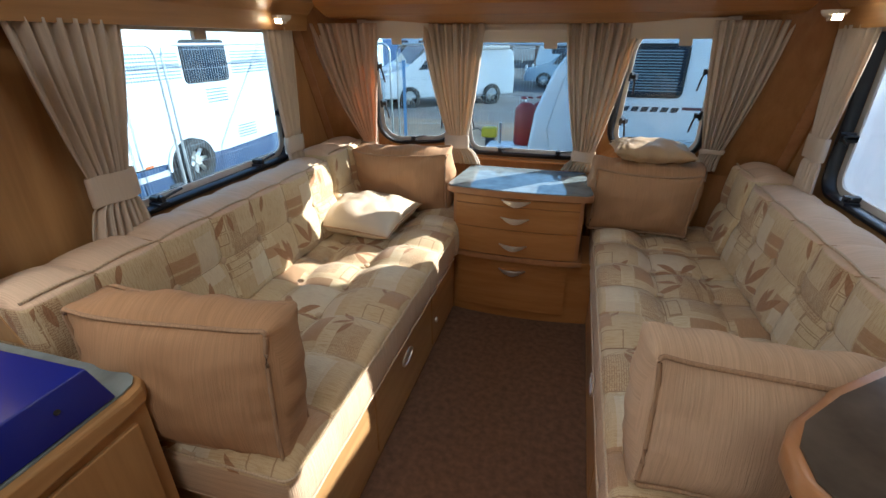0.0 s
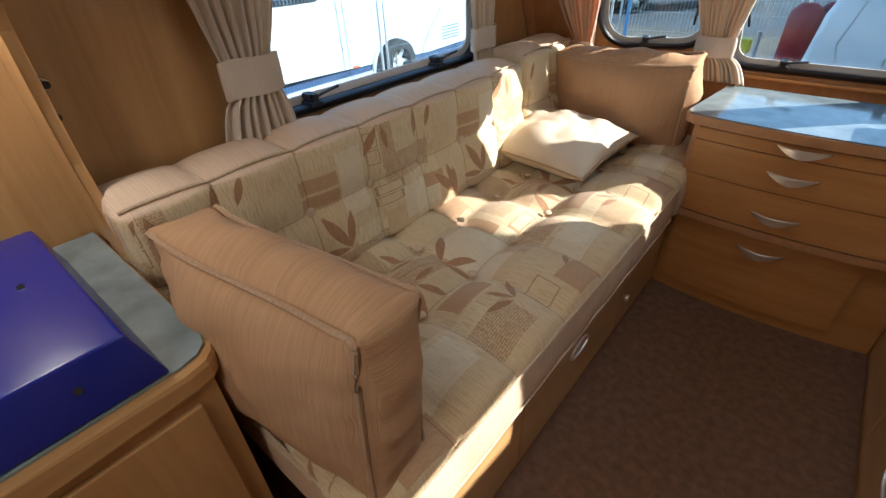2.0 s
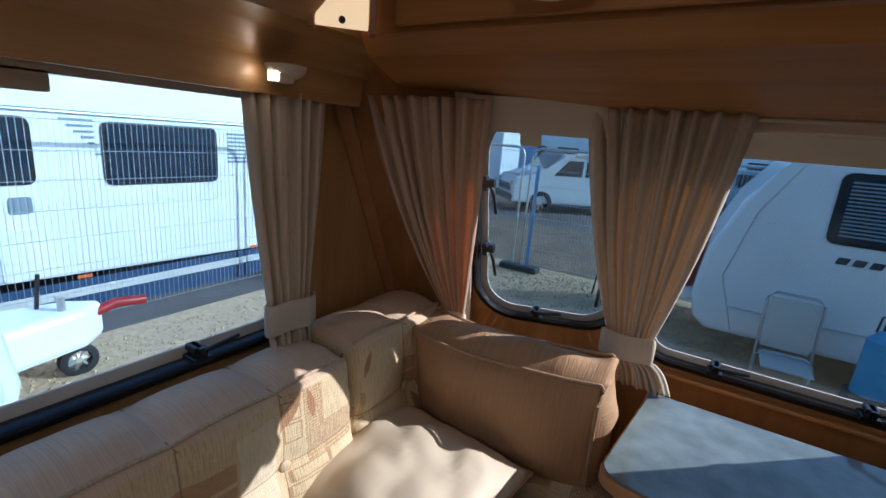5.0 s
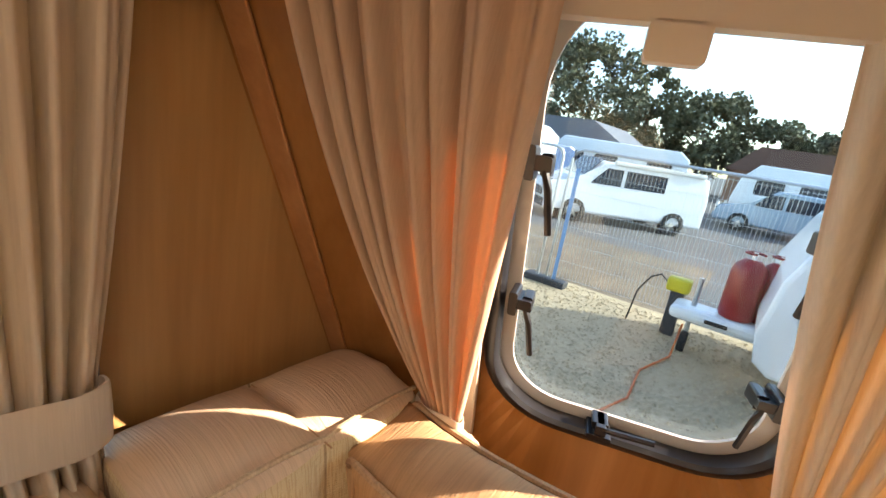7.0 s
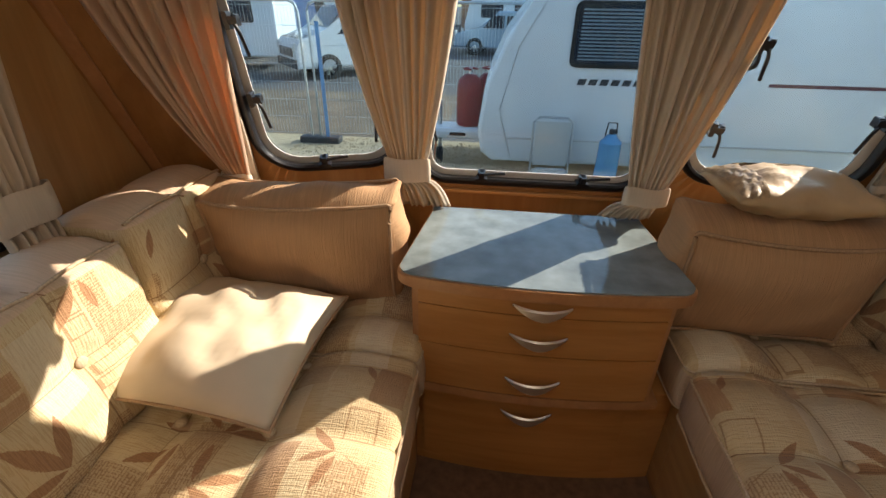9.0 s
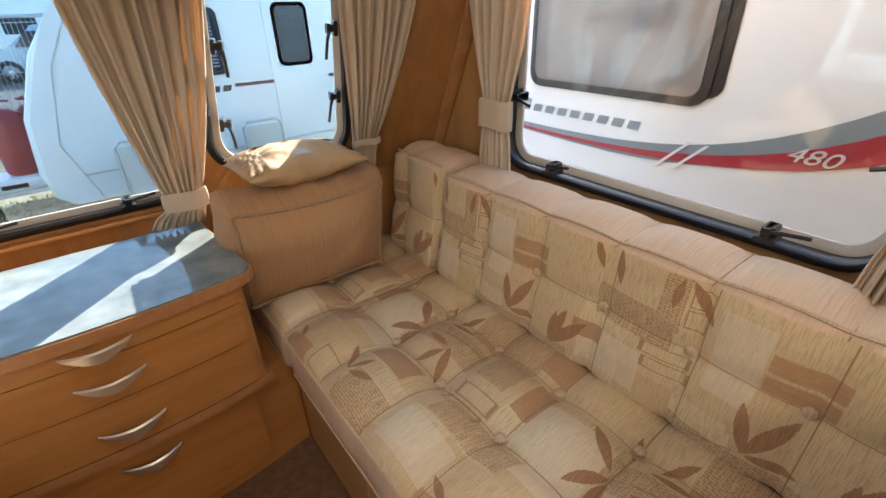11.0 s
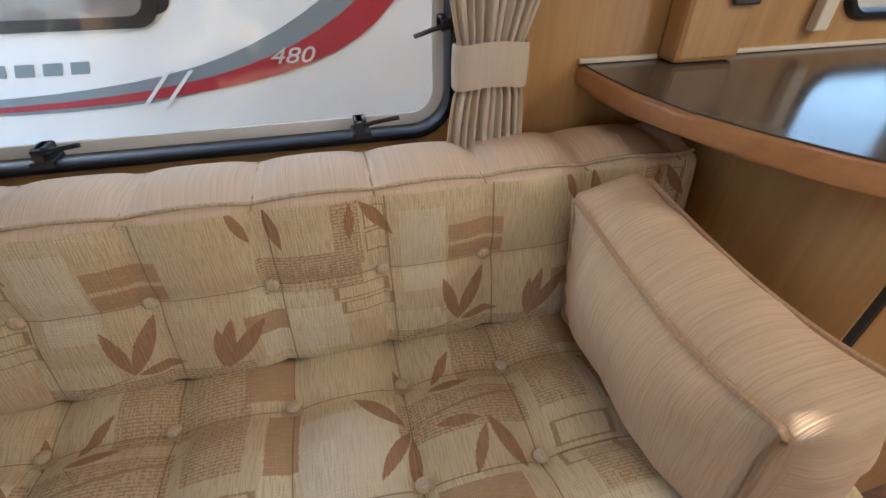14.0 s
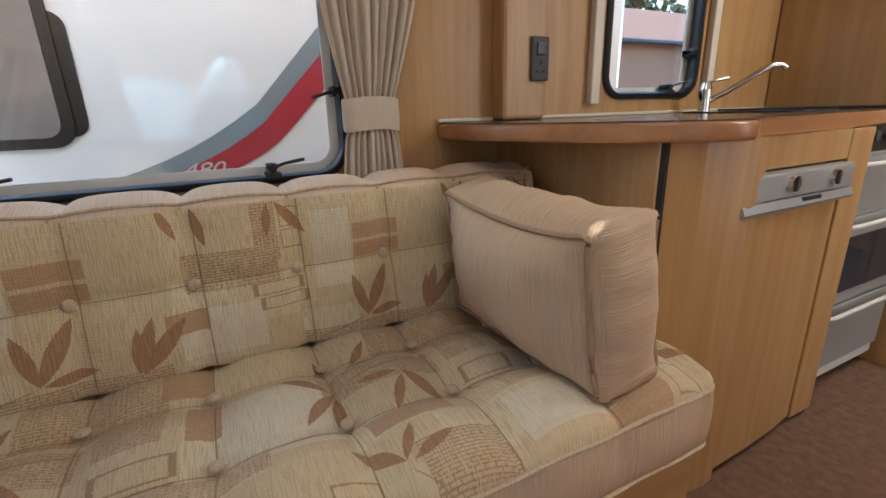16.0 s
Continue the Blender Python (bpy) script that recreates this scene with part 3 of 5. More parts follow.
w6 = window("window_6", right, W2, [(2.86, 0.985, 0), (2.735, 1.12, -1)], "small kitchen window with a black rubber frame")
for y in (2.665, 3.225):
    part("blind_rail", box(1.055, 1.079, y - 0.018, y + 0.018, 0.955, 1.46, 0.004), CREAMP, w6, "cream upright blind rail")


# ---- curtains ----
def curtain(top, band, hem, inward, zs, folds, label, seed, cloth=CURT):
    """top, band, hem: the two ends, as seen from above, of each of these lines; zs: top, band top, band foot, hem."""
    q = Vector((*inward, 0)).normalized()
    zt, zb1, zb2, zh = zs
    rnd = random.Random(seed)
    ph = [rnd.uniform(0, 6.28) for _ in range(4)]
    t = thing("curtain", (0, 0, 0), label, "curtain", "tied-back window curtains")
    top, band, hem = [[Vector((*p, 0)) for p in pair] for pair in (top, band, hem)]

    def span(z):
        if z > zb1:
            k = (zt - z) / (zt - zb1)
            k, A, B = 0.6 * k + 0.4 * k * k, top, band
        elif z > zb2:
            k, A, B = 0, band, band
        else:
            k, A, B = math.sqrt(max(0, (zb2 - z) / (zb2 - zh))), band, hem
        return A[0].lerp(B[0], k), A[1].lerp(B[1], k)

    bm = bmesh.new()
    ns, nz = folds * 12, 46
    rows = []
    for j in range(nz + 1):
        z = zt + (zh - zt) * j / nz
        a, b = span(z)
        wide = (b - a).length
        amp = min(0.019, 0.007 + 0.05 * wide * (0.6 if z > zb1 else 0.8)) * (0.6 if zb2 < z < zb1 else 1)
        row = []
        for i in range(ns + 1):
            u = i / ns
            w = u + 0.016 * math.sin(5 * u * 3.14 + ph[1] + z * 3)
            th = 2 * math.pi * folds * w + ph[0]
            fold = math.sin(th + 0.5 * math.sin(th * 0.37 + ph[2])) + 0.35 * math.sin(2.3 * th + ph[3] + z * 2)
            edge = min(1, u * 8, (1 - u) * 8)
            d = amp * fold * (0.4 + 0.6 * edge) + 0.010 * math.sin(math.pi * u)
            pos = a.lerp(b, u) + q * d
            row.append(bm.verts.new((pos.x, pos.y, z + (0.004 * math.sin(th) if j == nz else 0))))
        rows.append(row)
    for j in range(nz):
        for i in range(ns):
            bm.faces.new((rows[j][i], rows[j][i + 1], rows[j + 1][i + 1], rows[j + 1][i]))
    cl = part("drape", bm, cloth, t, smooth=False)
    cl.data.polygons.foreach_set("use_smooth", [True] * len(cl.data.polygons))
    so = cl.modifiers.new("thick", "SOLIDIFY")
    so.thickness = 0.0015
    side = (band[1] - band[0]).normalized()
    w = (band[1] - band[0]).length / 2 + 0.006
    mid = (band[0] + band[1]) / 2 + q * 0.006
    loops = []
    for z, k in ((zb1, 1.0), (zb1 - 0.004, 1.03), ((zb1 + zb2) / 2, 1.05), (zb2 + 0.004, 1.04), (zb2, 1.0), (zb2, 0.96), ((zb1 + zb2) / 2, 1.0), (zb1, 0.96)):
        lp = []
        for n in range(28):
            an = 2 * math.pi * n / 28
            c, s2 = math.cos(an), math.sin(an)
            dd = 0.019 + 0.002 * math.sin(5 * an + seed)
            lp.append((mid.x + side.x * w * k * math.copysign(abs(c) ** 0.75, c) + q.x * dd * k * math.copysign(abs(s2) ** 0.7, s2),
                       mid.y + side.y * w * k * math.copysign(abs(c) ** 0.75, c) + q.y * dd * k * math.copysign(abs(s2) ** 0.7, s2), z + 0.003 * math.sin(an) + 0.002 * math.sin(3 * an + seed)))
        loops.append(lp)
    part("tie_band", ring(bmesh.new(), loops), CURT, t, "wide fabric tie band", True)
    kb = bmesh.new()
    for i in range(9):
        u, z = rnd.uniform(0.1, 0.9), rnd.uniform(zb1 + 0.05, zt - 0.04)
        a, b = span(z)
        pos = a.lerp(b, u) + q * 0.021
        e = (b - a).normalized() * 0.017
        tube([pos - e, pos + Vector((0, 0, -0.002)), pos + e], 0.0014, n=4, bm=kb)
    part("stitch_knot", kb, PIPE, t, "small brown stitched knots", kind="stuff")


def side_curtain(s, zs, spans, folds, label, seed):
    X = s * 1.018
    curtain(*[((X, 3.80 + 1.2 * a), (X, 3.80 + 1.2 * b)) for a, b in spans], (-s, 0), zs, folds, label, seed)


side_curtain(-1, (1.345, 0.972, 0.892, 0.765), [(0.01, 0.25), (0.066, 0.17), (0.025, 0.20)], 8, "long cream curtain tied back beside the side window", 1)
side_curtain(-1, (1.345, 0.912, 0.842, 0.772), [(0.76, 0.93), (0.80, 0.895), (0.808, 0.90)], 6, "narrow cream curtain tied back at the side window's front end", 2)
side_curtain(1, (1.345, 0.98, 0.905, 0.785), [(0.02, 0.25), (0.10, 0.202), (0.088, 0.218)], 9, "long cream curtain tied back beside the side window and kitchen", 3)
side_curtain(1, (1.345, 0.998, 0.918, 0.768), [(0.82, 1.03), (0.88, 0.97), (0.866, 0.982)], 6, "narrow cream curtain tied back at the side window's front end", 4)
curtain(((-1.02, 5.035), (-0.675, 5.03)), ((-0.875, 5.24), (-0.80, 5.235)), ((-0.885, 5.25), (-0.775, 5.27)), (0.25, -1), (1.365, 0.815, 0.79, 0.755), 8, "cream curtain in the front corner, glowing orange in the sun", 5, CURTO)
curtain(((-0.520, 5.15), (-0.228, 5.15)), ((-0.440, 5.32), (-0.328, 5.32)), ((-0.435, 5.38), (-0.27, 5.38)), (0, -1), (1.365, 0.855, 0.79, 0.695), 8, "cream curtain tied back between two front windows", 6)
curtain(((0.113, 5.18), (0.399, 5.18)), ((0.200, 5.30), (0.297, 5.30)), ((0.15, 5.36), (0.29, 5.36)), (0, -1), (1.365, 0.815, 0.765, 0.70), 8, "cream curtain tied back between two front windows", 7)
curtain(((0.63, 5.04), (0.89, 5.05)), ((0.742, 5.26), (0.828, 5.26)), ((0.725, 5.27), (0.82, 5.275)), (-0.2, -1), (1.365, 0.865, 0.845, 0.765), 8, "cream curtain gathered into the front corner beside a window", 8)


# ---- overhead lockers ----
def handle(parent, at, turn, wide=0.13, m=None):
    """A crescent bow handle; at its middle, turn about z."""
    bm = bmesh.new()
    n = 14
    rows = []
    for i in range(n + 1):
        u = 2 * i / n - 1
        h = 0.0125 * (1 - abs(u) ** 1.8) + 0.0015
        zc = 0.010 * abs(u) ** 1.5 - 0.003
        y = -0.026 * (1 - u * u) - 0.002
        rows.append([Vector((u * wide / 2, y + dy, zc + dz)) for dy, dz in ((0, h), (-0.005, h - 0.003), (-0.005, -h + 0.002), (0, -h))])
    mm = pose(*at, 0, 0, turn)
    vs = [[bm.verts.new(mm @ v) for v in r] for r in rows]
    for i in range(n):
        for k in range(4):
            bm.faces.new((vs[i][k], vs[i][(k + 1) % 4], vs[i + 1][(k + 1) % 4], vs[i + 1][k]))
    bm.faces.new(vs[0])
    bm.faces.new(vs[-1][::-1])
    return part("handle", bm, m or CHROME, parent, "brushed steel bow handle", True)


for s in (-1, 1):
    t = thing("side_locker", (0, 0, 0), "beech-veneered overhead locker along the side wall", "cabinet", "overhead lockers")
    y0 = 2.5 if s < 0 else 1.3
    prof = [(s * 1.078, 1.385), (s * 1.0, 1.385), (s * 0.94, 1.44), (s * 0.90, 1.455), (s * 0.88, 1.49), (s * 0.86, 1.94), (s * 1.078, 1.94)]
    part("body", prism(prof, y0, 5.24, f=lambda u, v, w: (u, w, v)), WOODY, t)
    part("valance", prism([(s * 0.995, 1.335), (s * 1.010, 1.335), (s * 1.010, 1.41), (s * 0.985, 1.41)], 3.58, 5.0, f=lambda u, v, w: (u, w, v), bevel=0.003), WOODY, t, "pale curved wooden valance")
    for k in range(3):
        ya = y0 + 0.05 + k * (4.80 - y0) / 3
        d = part("door", box(s * 0.862, s * 0.848, ya, ya + (4.80 - y0) / 3 - 0.01, 1.50, 1.90, 0.003), WOODY, t)
        handle(d, (s * 0.846, ya + 0.35, 1.55), 90 if s > 0 else -90)
t = thing("front_locker", (0, 0, 0), "beech-veneered overhead locker above the front windows", "cabinet", "overhead lockers")
prof = [(5.30, 1.40), (5.23, 1.366), (5.16, 1.362), (4.99, 1.392), (4.91, 1.425), (4.885, 1.46), (4.88, 1.94), (5.30, 1.94)]
part("body", prism(prof, -0.895, 0.895, f=lambda u, v, w: (w, u, v)), WOODX, t)
for xa, xb in ((-0.80, -0.035), (-0.025, 0.74)):
    d = part("door", box(xa, xb, 4.866, 4.879, 1.468, 1.90, 0.003), WOODX, t)
    handle(d, ((xa + xb) / 2 - 0.08, 4.864, 1.492), 0, 0.15)
shell("pelmet", box(-0.76, 0.70, 5.195, 5.225, 1.335, 1.367, 0.006), CREAMP, "cream curtain pelmet rail above the front windows")
for s in (-1, 1):
    t = thing("corner_uplighter", (s * 0.885, 4.825, 1.452), "lit corner lamp with a frosted glass plate and dark wooden sides", "lamp", "corner lamps", rz=-45 * s)
    part("shade", box(-0.045, 0.045, -0.035, -0.028, 0.0, 0.30, 0.003), FROST, t, "frosted glowing glass plate")
    for k in (-1, 1):
        part("side_rail", box(k * 0.046, k * 0.058, -0.038, 0.0, -0.005, 0.30, 0.002), EDGE, t)
    part("bottom_screw", cyl((0, -0.040, 0.012), (0, -0.030, 0.012), 0.006, n=10), BLACK, t)
for x, y, z in ((-0.955, 4.76, 1.385), (0.915, 4.86, 1.385)):
    t = thing("reading_spotlight", (x, y, z), "small lit swivel reading spotlight with a cream dished base", "lamp", "reading spotlights")
    b = bmesh.new()
    bmesh.ops.create_uvsphere(b, u_segments=20, v_segments=10, radius=0.036, matrix=Matrix.Diagonal((1, 1, 0.7, 1)))
    bmesh.ops.delete(b, geom=[v for v in b.verts if v.co.z > 0.004], context="VERTS")
    bmesh.ops.holes_fill(b, edges=b.edges)
    part("base", b, CREAMP, t, smooth=True)
    part("head", box(-0.016, 0.016, -0.026, 0.006, -0.030, -0.014, 0.003), CREAMP, t)
    part("lens", box(-0.012, 0.012, -0.029, -0.027, -0.028, -0.013), LED, t, "glowing lamp lens")


# ---- benches ----
SX = {-1: (-0.29, -0.325), 1: (0.335, 0.365)}
for s in (-1, 1):
    xs, xb = SX[s]
    t = thing("bench_base", (0, 0, 0), "beech-veneered bench base below the seat cushions", "cabinet", "bench bases")
    part("body", prism([(xb, 3.60), (s * 1.07, 3.60), (s * 1.07, 5.24), (s * 0.80, 5.335), (xb, 5.47)], 0.0, 0.335), WOODY, t)
    for ya, yb in ((3.62, 4.015), (4.02, 4.62), (4.625, 4.99)):
        d = part("flap", box(xb - s * 0.012, xb - s * 0.0005, ya, yb, 0.05, 0.325, 0.003), WOODY, t)
        if ya == 4.02:
            e = new("recessed_pull")
            e.parent = d
            yc, zc = (4.31, 0.225) if s < 0 else (4.37, 0.20)
            part("rim", tube([(xb - s * 0.014, yc + 0.05 * math.cos(a), zc + 0.025 * math.sin(a)) for a in [k * math.pi / 10 for k in range(20)]], 0.004, True), CHROME, e, smooth=True)
            part("bowl", prism([(yc + 0.047 * math.cos(a), zc + 0.023 * math.sin(a)) for a in [k * math.pi / 10 for k in range(20)]], xb - s * 0.0135, xb - s * 0.012, f=lambda u, v, w: (w, u, v)), CHROME, e)
        if s < 0 and ya > 4.6:
            part("lock_cap", cyl((xb + 0.012, 4.68, 0.15), (xb + 0.020, 4.68, 0.15), 0.012), CHROME, d)


def frac_line(v, step, off):
    return abs((v - off + step / 2) % step - step / 2)


def bench_cushion(s, ya, yb, rows, yoff, label, res=0.018):
    xs = SX[s][0]
    xe = s * 1.035
    cx, cy, cz = (xs + xe) / 2, (ya + yb) / 2, 0.405
    w, L, T = abs(xe - xs), yb - ya, 0.14
    t = thing("seat_cushion", (cx, cy, cz), label, "cushion", "bench seat cushions")

    def lump(p, q):
        X, Y = abs(cx + p.x), cy + p.y
        dy = frac_line(Y, 0.19, yoff)
        dx = min([abs(X - r) for r in rows] + [abs(X - 0.90)])
        out = [0, 0, 0]
        if p.z > T / 2 - 1e-6:
            g = 0.034 * (1 - math.exp(-dy / 0.034)) * (1 - math.exp(-dx / 0.034))
            pit = 0.010 * math.exp(-(dy * dy + min(abs(X - r) for r in rows) ** 2) / 0.0012)
            out[2] = g - pit - 0.011
            if X < rows[0]:
                out[2] += 0.021 * math.sin(math.pi * min(1, (X - abs(xs)) / (rows[0] - abs(xs))))
        elif abs(p.x) > w / 2 - 1e-6 and p.x * s < 0:
            out[0] = -s * (0.010 * (1 - math.exp(-dy / 0.03)) * (1 - (2 * p.z / T) ** 2) - 0.004)
        return out

    def uv(co, f):
        X, Y, Z = cx + co.x, cy + co.y, co.z
        drop = max(0, T / 2 - 0.005 - Z)
        u = Y if s > 0 else Y + 0.08
        v = abs(X)
        if abs(co.x) > w / 2 - 0.03 and abs(f.normal.x) > 0.7:
            v -= drop
        elif abs(f.normal.y) > 0.7:
            u += drop * (1 if co.y > 0 else -1)
        return (u, v)
    bm = soft((w, L, T), 0.022, res, (0, 0.004, 0), lump)
    bm.normal_update()
    lay = bm.loops.layers.uv.new("UVMap")
    for f in bm.faces:
        for lp in f.loops:
            lp[lay].uv = uv(lp.vert.co, f)
    cover = part("cover", bm, SEAT_FAB, t)
    cover.data.materials.append(SIDEF)
    for pl in cover.data.polygons:
        pl.use_smooth = True
        if pl.center.z < T / 2 - 0.016:
            pl.material_index = 1
    for z, nm in ((T / 2 - 0.009, "top"), (-T / 2 + 0.012, "foot")):
        pts = [(x, y, z) for x, y in rrect(-w / 2 + 0.002, w / 2 - 0.002, -L / 2 + 0.002, L / 2 - 0.002, 0.025, 6)]
        dense = []
        for a, b in zip(pts, pts[1:] + pts[:1]):
            n = max(1, int(math.dist(a, b) / 0.05))
            dense += [(a[0] + (b[0] - a[0]) * k / n, a[1] + (b[1] - a[1]) * k / n, z + 0.002 * math.sin((a[1] + (b[1] - a[1]) * k / n) * 33)) for k in range(n)]
        part("piping", tube(dense, 0.0036, True, 6), PIPEL, t, "corded cream piping", True)
    for r in rows:
        k = math.ceil((ya + 0.03 - yoff) / 0.19)
        while yoff + k * 0.19 < yb - 0.03:
            y = yoff + k * 0.19
            b = bmesh.new()
            bmesh.ops.create_uvsphere(b, u_segments=14, v_segments=8, radius=0.0125, matrix=pose(s * r - cx, y - cy, T / 2 - 0.003) @ Matrix.Diagonal((1, 1, 0.5, 1)))
            part("button", b, PIPEL, t, "fabric-covered button", True)
            k += 1


bench_cushion(-1, 3.565, 4.94, (0.555, 0.74), 4.14, "long patterned cream bench cushion with deep buttoning")
bench_cushion(1, 3.60, 4.995, (0.555, 0.74), 4.21, "long patterned cream bench cushion with deep buttoning")
bench_cushion(-1, 4.945, 5.33, (0.555, 0.74), 4.14, "short patterned bench cushion in the front corner")
bench_cushion(1, 5.0, 5.33, (0.555, 0.74), 4.21, "short patterned bench cushion in the front corner")


def back_cushion(s, ya, yb, zt, yoff, label):
    z0 = 0.477
    lean = 0.05
    xf, xw = 0.862, 1.055
    w, L, H = xw - xf, yb - ya, zt - z0
    cx, cy, cz = s * (xf + xw) / 2, (ya + yb) / 2, (z0 + zt) / 2
    t = thing("back_cushion", (cx, cy, cz), label, "cushion", "bench back cushions")

    def lump(p, q):
        Y, Z = cy + p.y, cz + p.z
        out = [0, 0, 0]
        dy = frac_line(Y, 0.19, yoff)
        if p.x * s < 0:
            out[0] = s * lean * (Z - 0.64) / 0.34 * min(1.0, -2.4 * p.x * s / w)
        if p.x * s < -w / 2 + 1e-6:
            dz = abs(Z - 0.645)
            g = 0.017 * (1 - math.exp(-dy / 0.03)) * (1 - math.exp(-dz / 0.025)) + 0.002
            out[0] -= s * (g - 0.008 * math.exp(-(dy * dy + dz * dz) / 0.001))
        elif p.z > H / 2 - 1e-6:
            arch = max(0.0, math.cos(math.pi * p.x / w))
            out[2] = 0.026 * (1 - math.exp(-dy / 0.020)) * (0.3 + 0.7 * arch) - 0.012 + 0.004 * arch
            out[1] = 0.0015 * math.sin(p.x * 90)
        return out
    bm = soft((w, L, H), 0.02, 0.012, (0, 0.003, 0), lump)
    bm.normal_update()
    lay = bm.loops.layers.uv.new("UVMap")
    top = []
    for f in bm.faces:
        if f.calc_center_median().z > H / 2 - 0.012:
            top.append(f)
        for lp in f.loops:
            c = lp.vert.co
            u = cy + c.y + (0 if s > 0 else 0.09)
            if abs(f.normal.y) > 0.7:
                u += abs(c.x)
            lp[lay].uv = (u, cz + c.z)
    cover = part("cover", bm, BACK_FAB, t)
    cover.data.materials.append(TOPF)
    for pl in cover.data.polygons:
        pl.use_smooth = True
        if pl.center.z > H / 2 - 0.014:
            pl.material_index = 1
    for xo in (-s * w / 2 + s * (lean * 0.44 + 0.002),):
        pts = [(xo + s * 0.0, -L / 2 + 0.01 + (L - 0.02) * k / 80, H / 2 - 0.006 + 0.008 * abs(math.sin(math.pi * (cy - L / 2 + L * k / 80 - yoff) / 0.19)) ** 0.6) for k in range(81)]
        part("piping", tube(pts, 0.0036, n=6), PIPEL, t, "corded cream piping", True)
    k = math.ceil((ya + 0.03 - yoff) / 0.19)
    while yoff + k * 0.19 < yb - 0.03:
        y = yoff + k * 0.19
        seam = tube([(-s * w / 2 * c, y - cy, H / 2 - 0.0105 + 0.004 * max(0.0, math.cos(math.pi * c / 2))) for c in (0.9, 0.5, 0.0, -0.5, -0.9)], 0.0014, n=4)
        part("seam", seam, PIPE, t, "stitched seam across the top", True)
        b = bmesh.new()
        bmesh.ops.create_uvsphere(b, u_segments=14, v_segments=8, radius=0.0125, matrix=pose(-s * (w / 2 - 0.003), y - cy, 0.645 - cz) @ Matrix.Diagonal((0.5, 1, 1, 1)))
        part("button", b, PIPEL, t, "fabric-covered button", True)
        k += 1


back_cushion(-1, 3.56, 4.87, 0.80, 4.11, "long patterned cream back cushion with a plain tan top")
back_cushion(1, 3.60, 4.985, 0.80, 4.215, "long patterned cream back cushion with a plain top, paled for daylight")
back_cushion(-1, 4.875, 5.24, 0.825, 4.11, "short patterned corner back cushion with a plain tan top")
back_cushion(1, 4.99, 5.24, 0.815, 4.215, "short patterned corner back cushion with a plain tan top")


def bolster(name, at, size, rx, rz, m, label, seed, ry=0, puff=0.05):
    rnd = random.Random(seed)
    ph = [rnd.uniform(0, 6.28) for _ in range(6)]
    t = new(name)
    t.matrix_world = pose(*at, rx, ry, rz)
    tagged(t, label, "cushion", "plain bolster cushions")
    w, d, h = size

    def lump(p, q):
        u, v, z = 2 * p.x / w, 2 * p.y / d, 2 * p.z / h
        full = lambda a, n=3.0: max(0.0, 1 - abs(a) ** n)
        ear = (abs(u) * abs(z)) ** 7 * 0.013
        wr = noise.noise(Vector((p.x * 7, p.y * 9, p.z * 9 + seed * 7))) * 0.012 + noise.noise(Vector((p.x * 22, p.y * 22, p.z * 26 + seed))) * 0.004
        out = [math.copysign(ear, u), 0.0, math.copysign(ear, z)]
        seam = min(1.0, 3 * (1 - max(abs(u) if abs(v) > 0.98 else 0, abs(z) if abs(v) > 0.98 else 0, abs(v) if abs(v) < 0.98 else 0)) + 0.15)
        if abs(v) > 1 - 1e-6:
            crimp = 0.0035 * math.sin(p.x * 95 + ph[0]) * full(u, 6) * abs(z) ** 6 + 0.0035 * math.sin(p.z * 110 + ph[1]) * abs(u) ** 6
            out[1] += math.copysign(puff * full(u) * full(z) + wr * seam + crimp, v)
        if abs(u) > 1 - 1e-6:
            out[0] += math.copysign(0.030 * full(v) * full(z) + wr * seam + 0.0025 * math.sin(p.z * 75 + ph[2] + 9 * p.y) * full(v, 2), u)
        if z > 1 - 1e-6:
            out[2] += 0.030 * full(v, 2) * full(u, 4) + wr * seam + 0.004 * math.sin(p.x * 60 + ph[3]) * full(v, 2)
        sag = 0.008 * (1 - u * u) * (1 + z) / 2
        out[2] -= sag
        out[1] += 0.010 * math.sin(2.2 * u + ph[5]) * (1 + z) / 2
        return out
    bm = soft(size, 0.014, 0.0125, (0, 0, 0), lump)
    part("cover", bm, m, t).data.polygons.foreach_set("use_smooth", [True] * len(t.children[0].data.polygons))
    for y in (-d / 2 + 0.004, d / 2 - 0.004):
        pts = []
        base = rrect(-w / 2 + 0.004, w / 2 - 0.004, -h / 2 + 0.004, h / 2 - 0.004, 0.012, 4)
        for a, b in zip(base, base[1:] + base[:1]):
            n = max(1, int(math.dist(a, b) / 0.03))
            for k in range(n):
                x, z = a[0] + (b[0] - a[0]) * k / n, a[1] + (b[1] - a[1]) * k / n
                dx, dy, dz = lump(Vector((x, y * 0.99, z)), None)
                pts.append((x + dx, y + dy + math.copysign(0.005, y), z + dz + math.copysign(0.004, z)))
        part("piping", tube(pts, 0.0048, True, 6), PIPE, t, "corded tan piping", True)


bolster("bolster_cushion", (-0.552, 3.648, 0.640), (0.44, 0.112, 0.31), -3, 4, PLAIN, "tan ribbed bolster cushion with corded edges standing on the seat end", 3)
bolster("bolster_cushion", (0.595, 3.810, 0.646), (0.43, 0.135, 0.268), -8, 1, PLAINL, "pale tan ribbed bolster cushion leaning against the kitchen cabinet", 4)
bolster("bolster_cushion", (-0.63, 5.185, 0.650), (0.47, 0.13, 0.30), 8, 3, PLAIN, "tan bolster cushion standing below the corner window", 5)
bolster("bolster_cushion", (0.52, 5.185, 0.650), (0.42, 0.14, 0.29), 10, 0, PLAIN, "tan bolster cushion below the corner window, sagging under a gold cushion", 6)


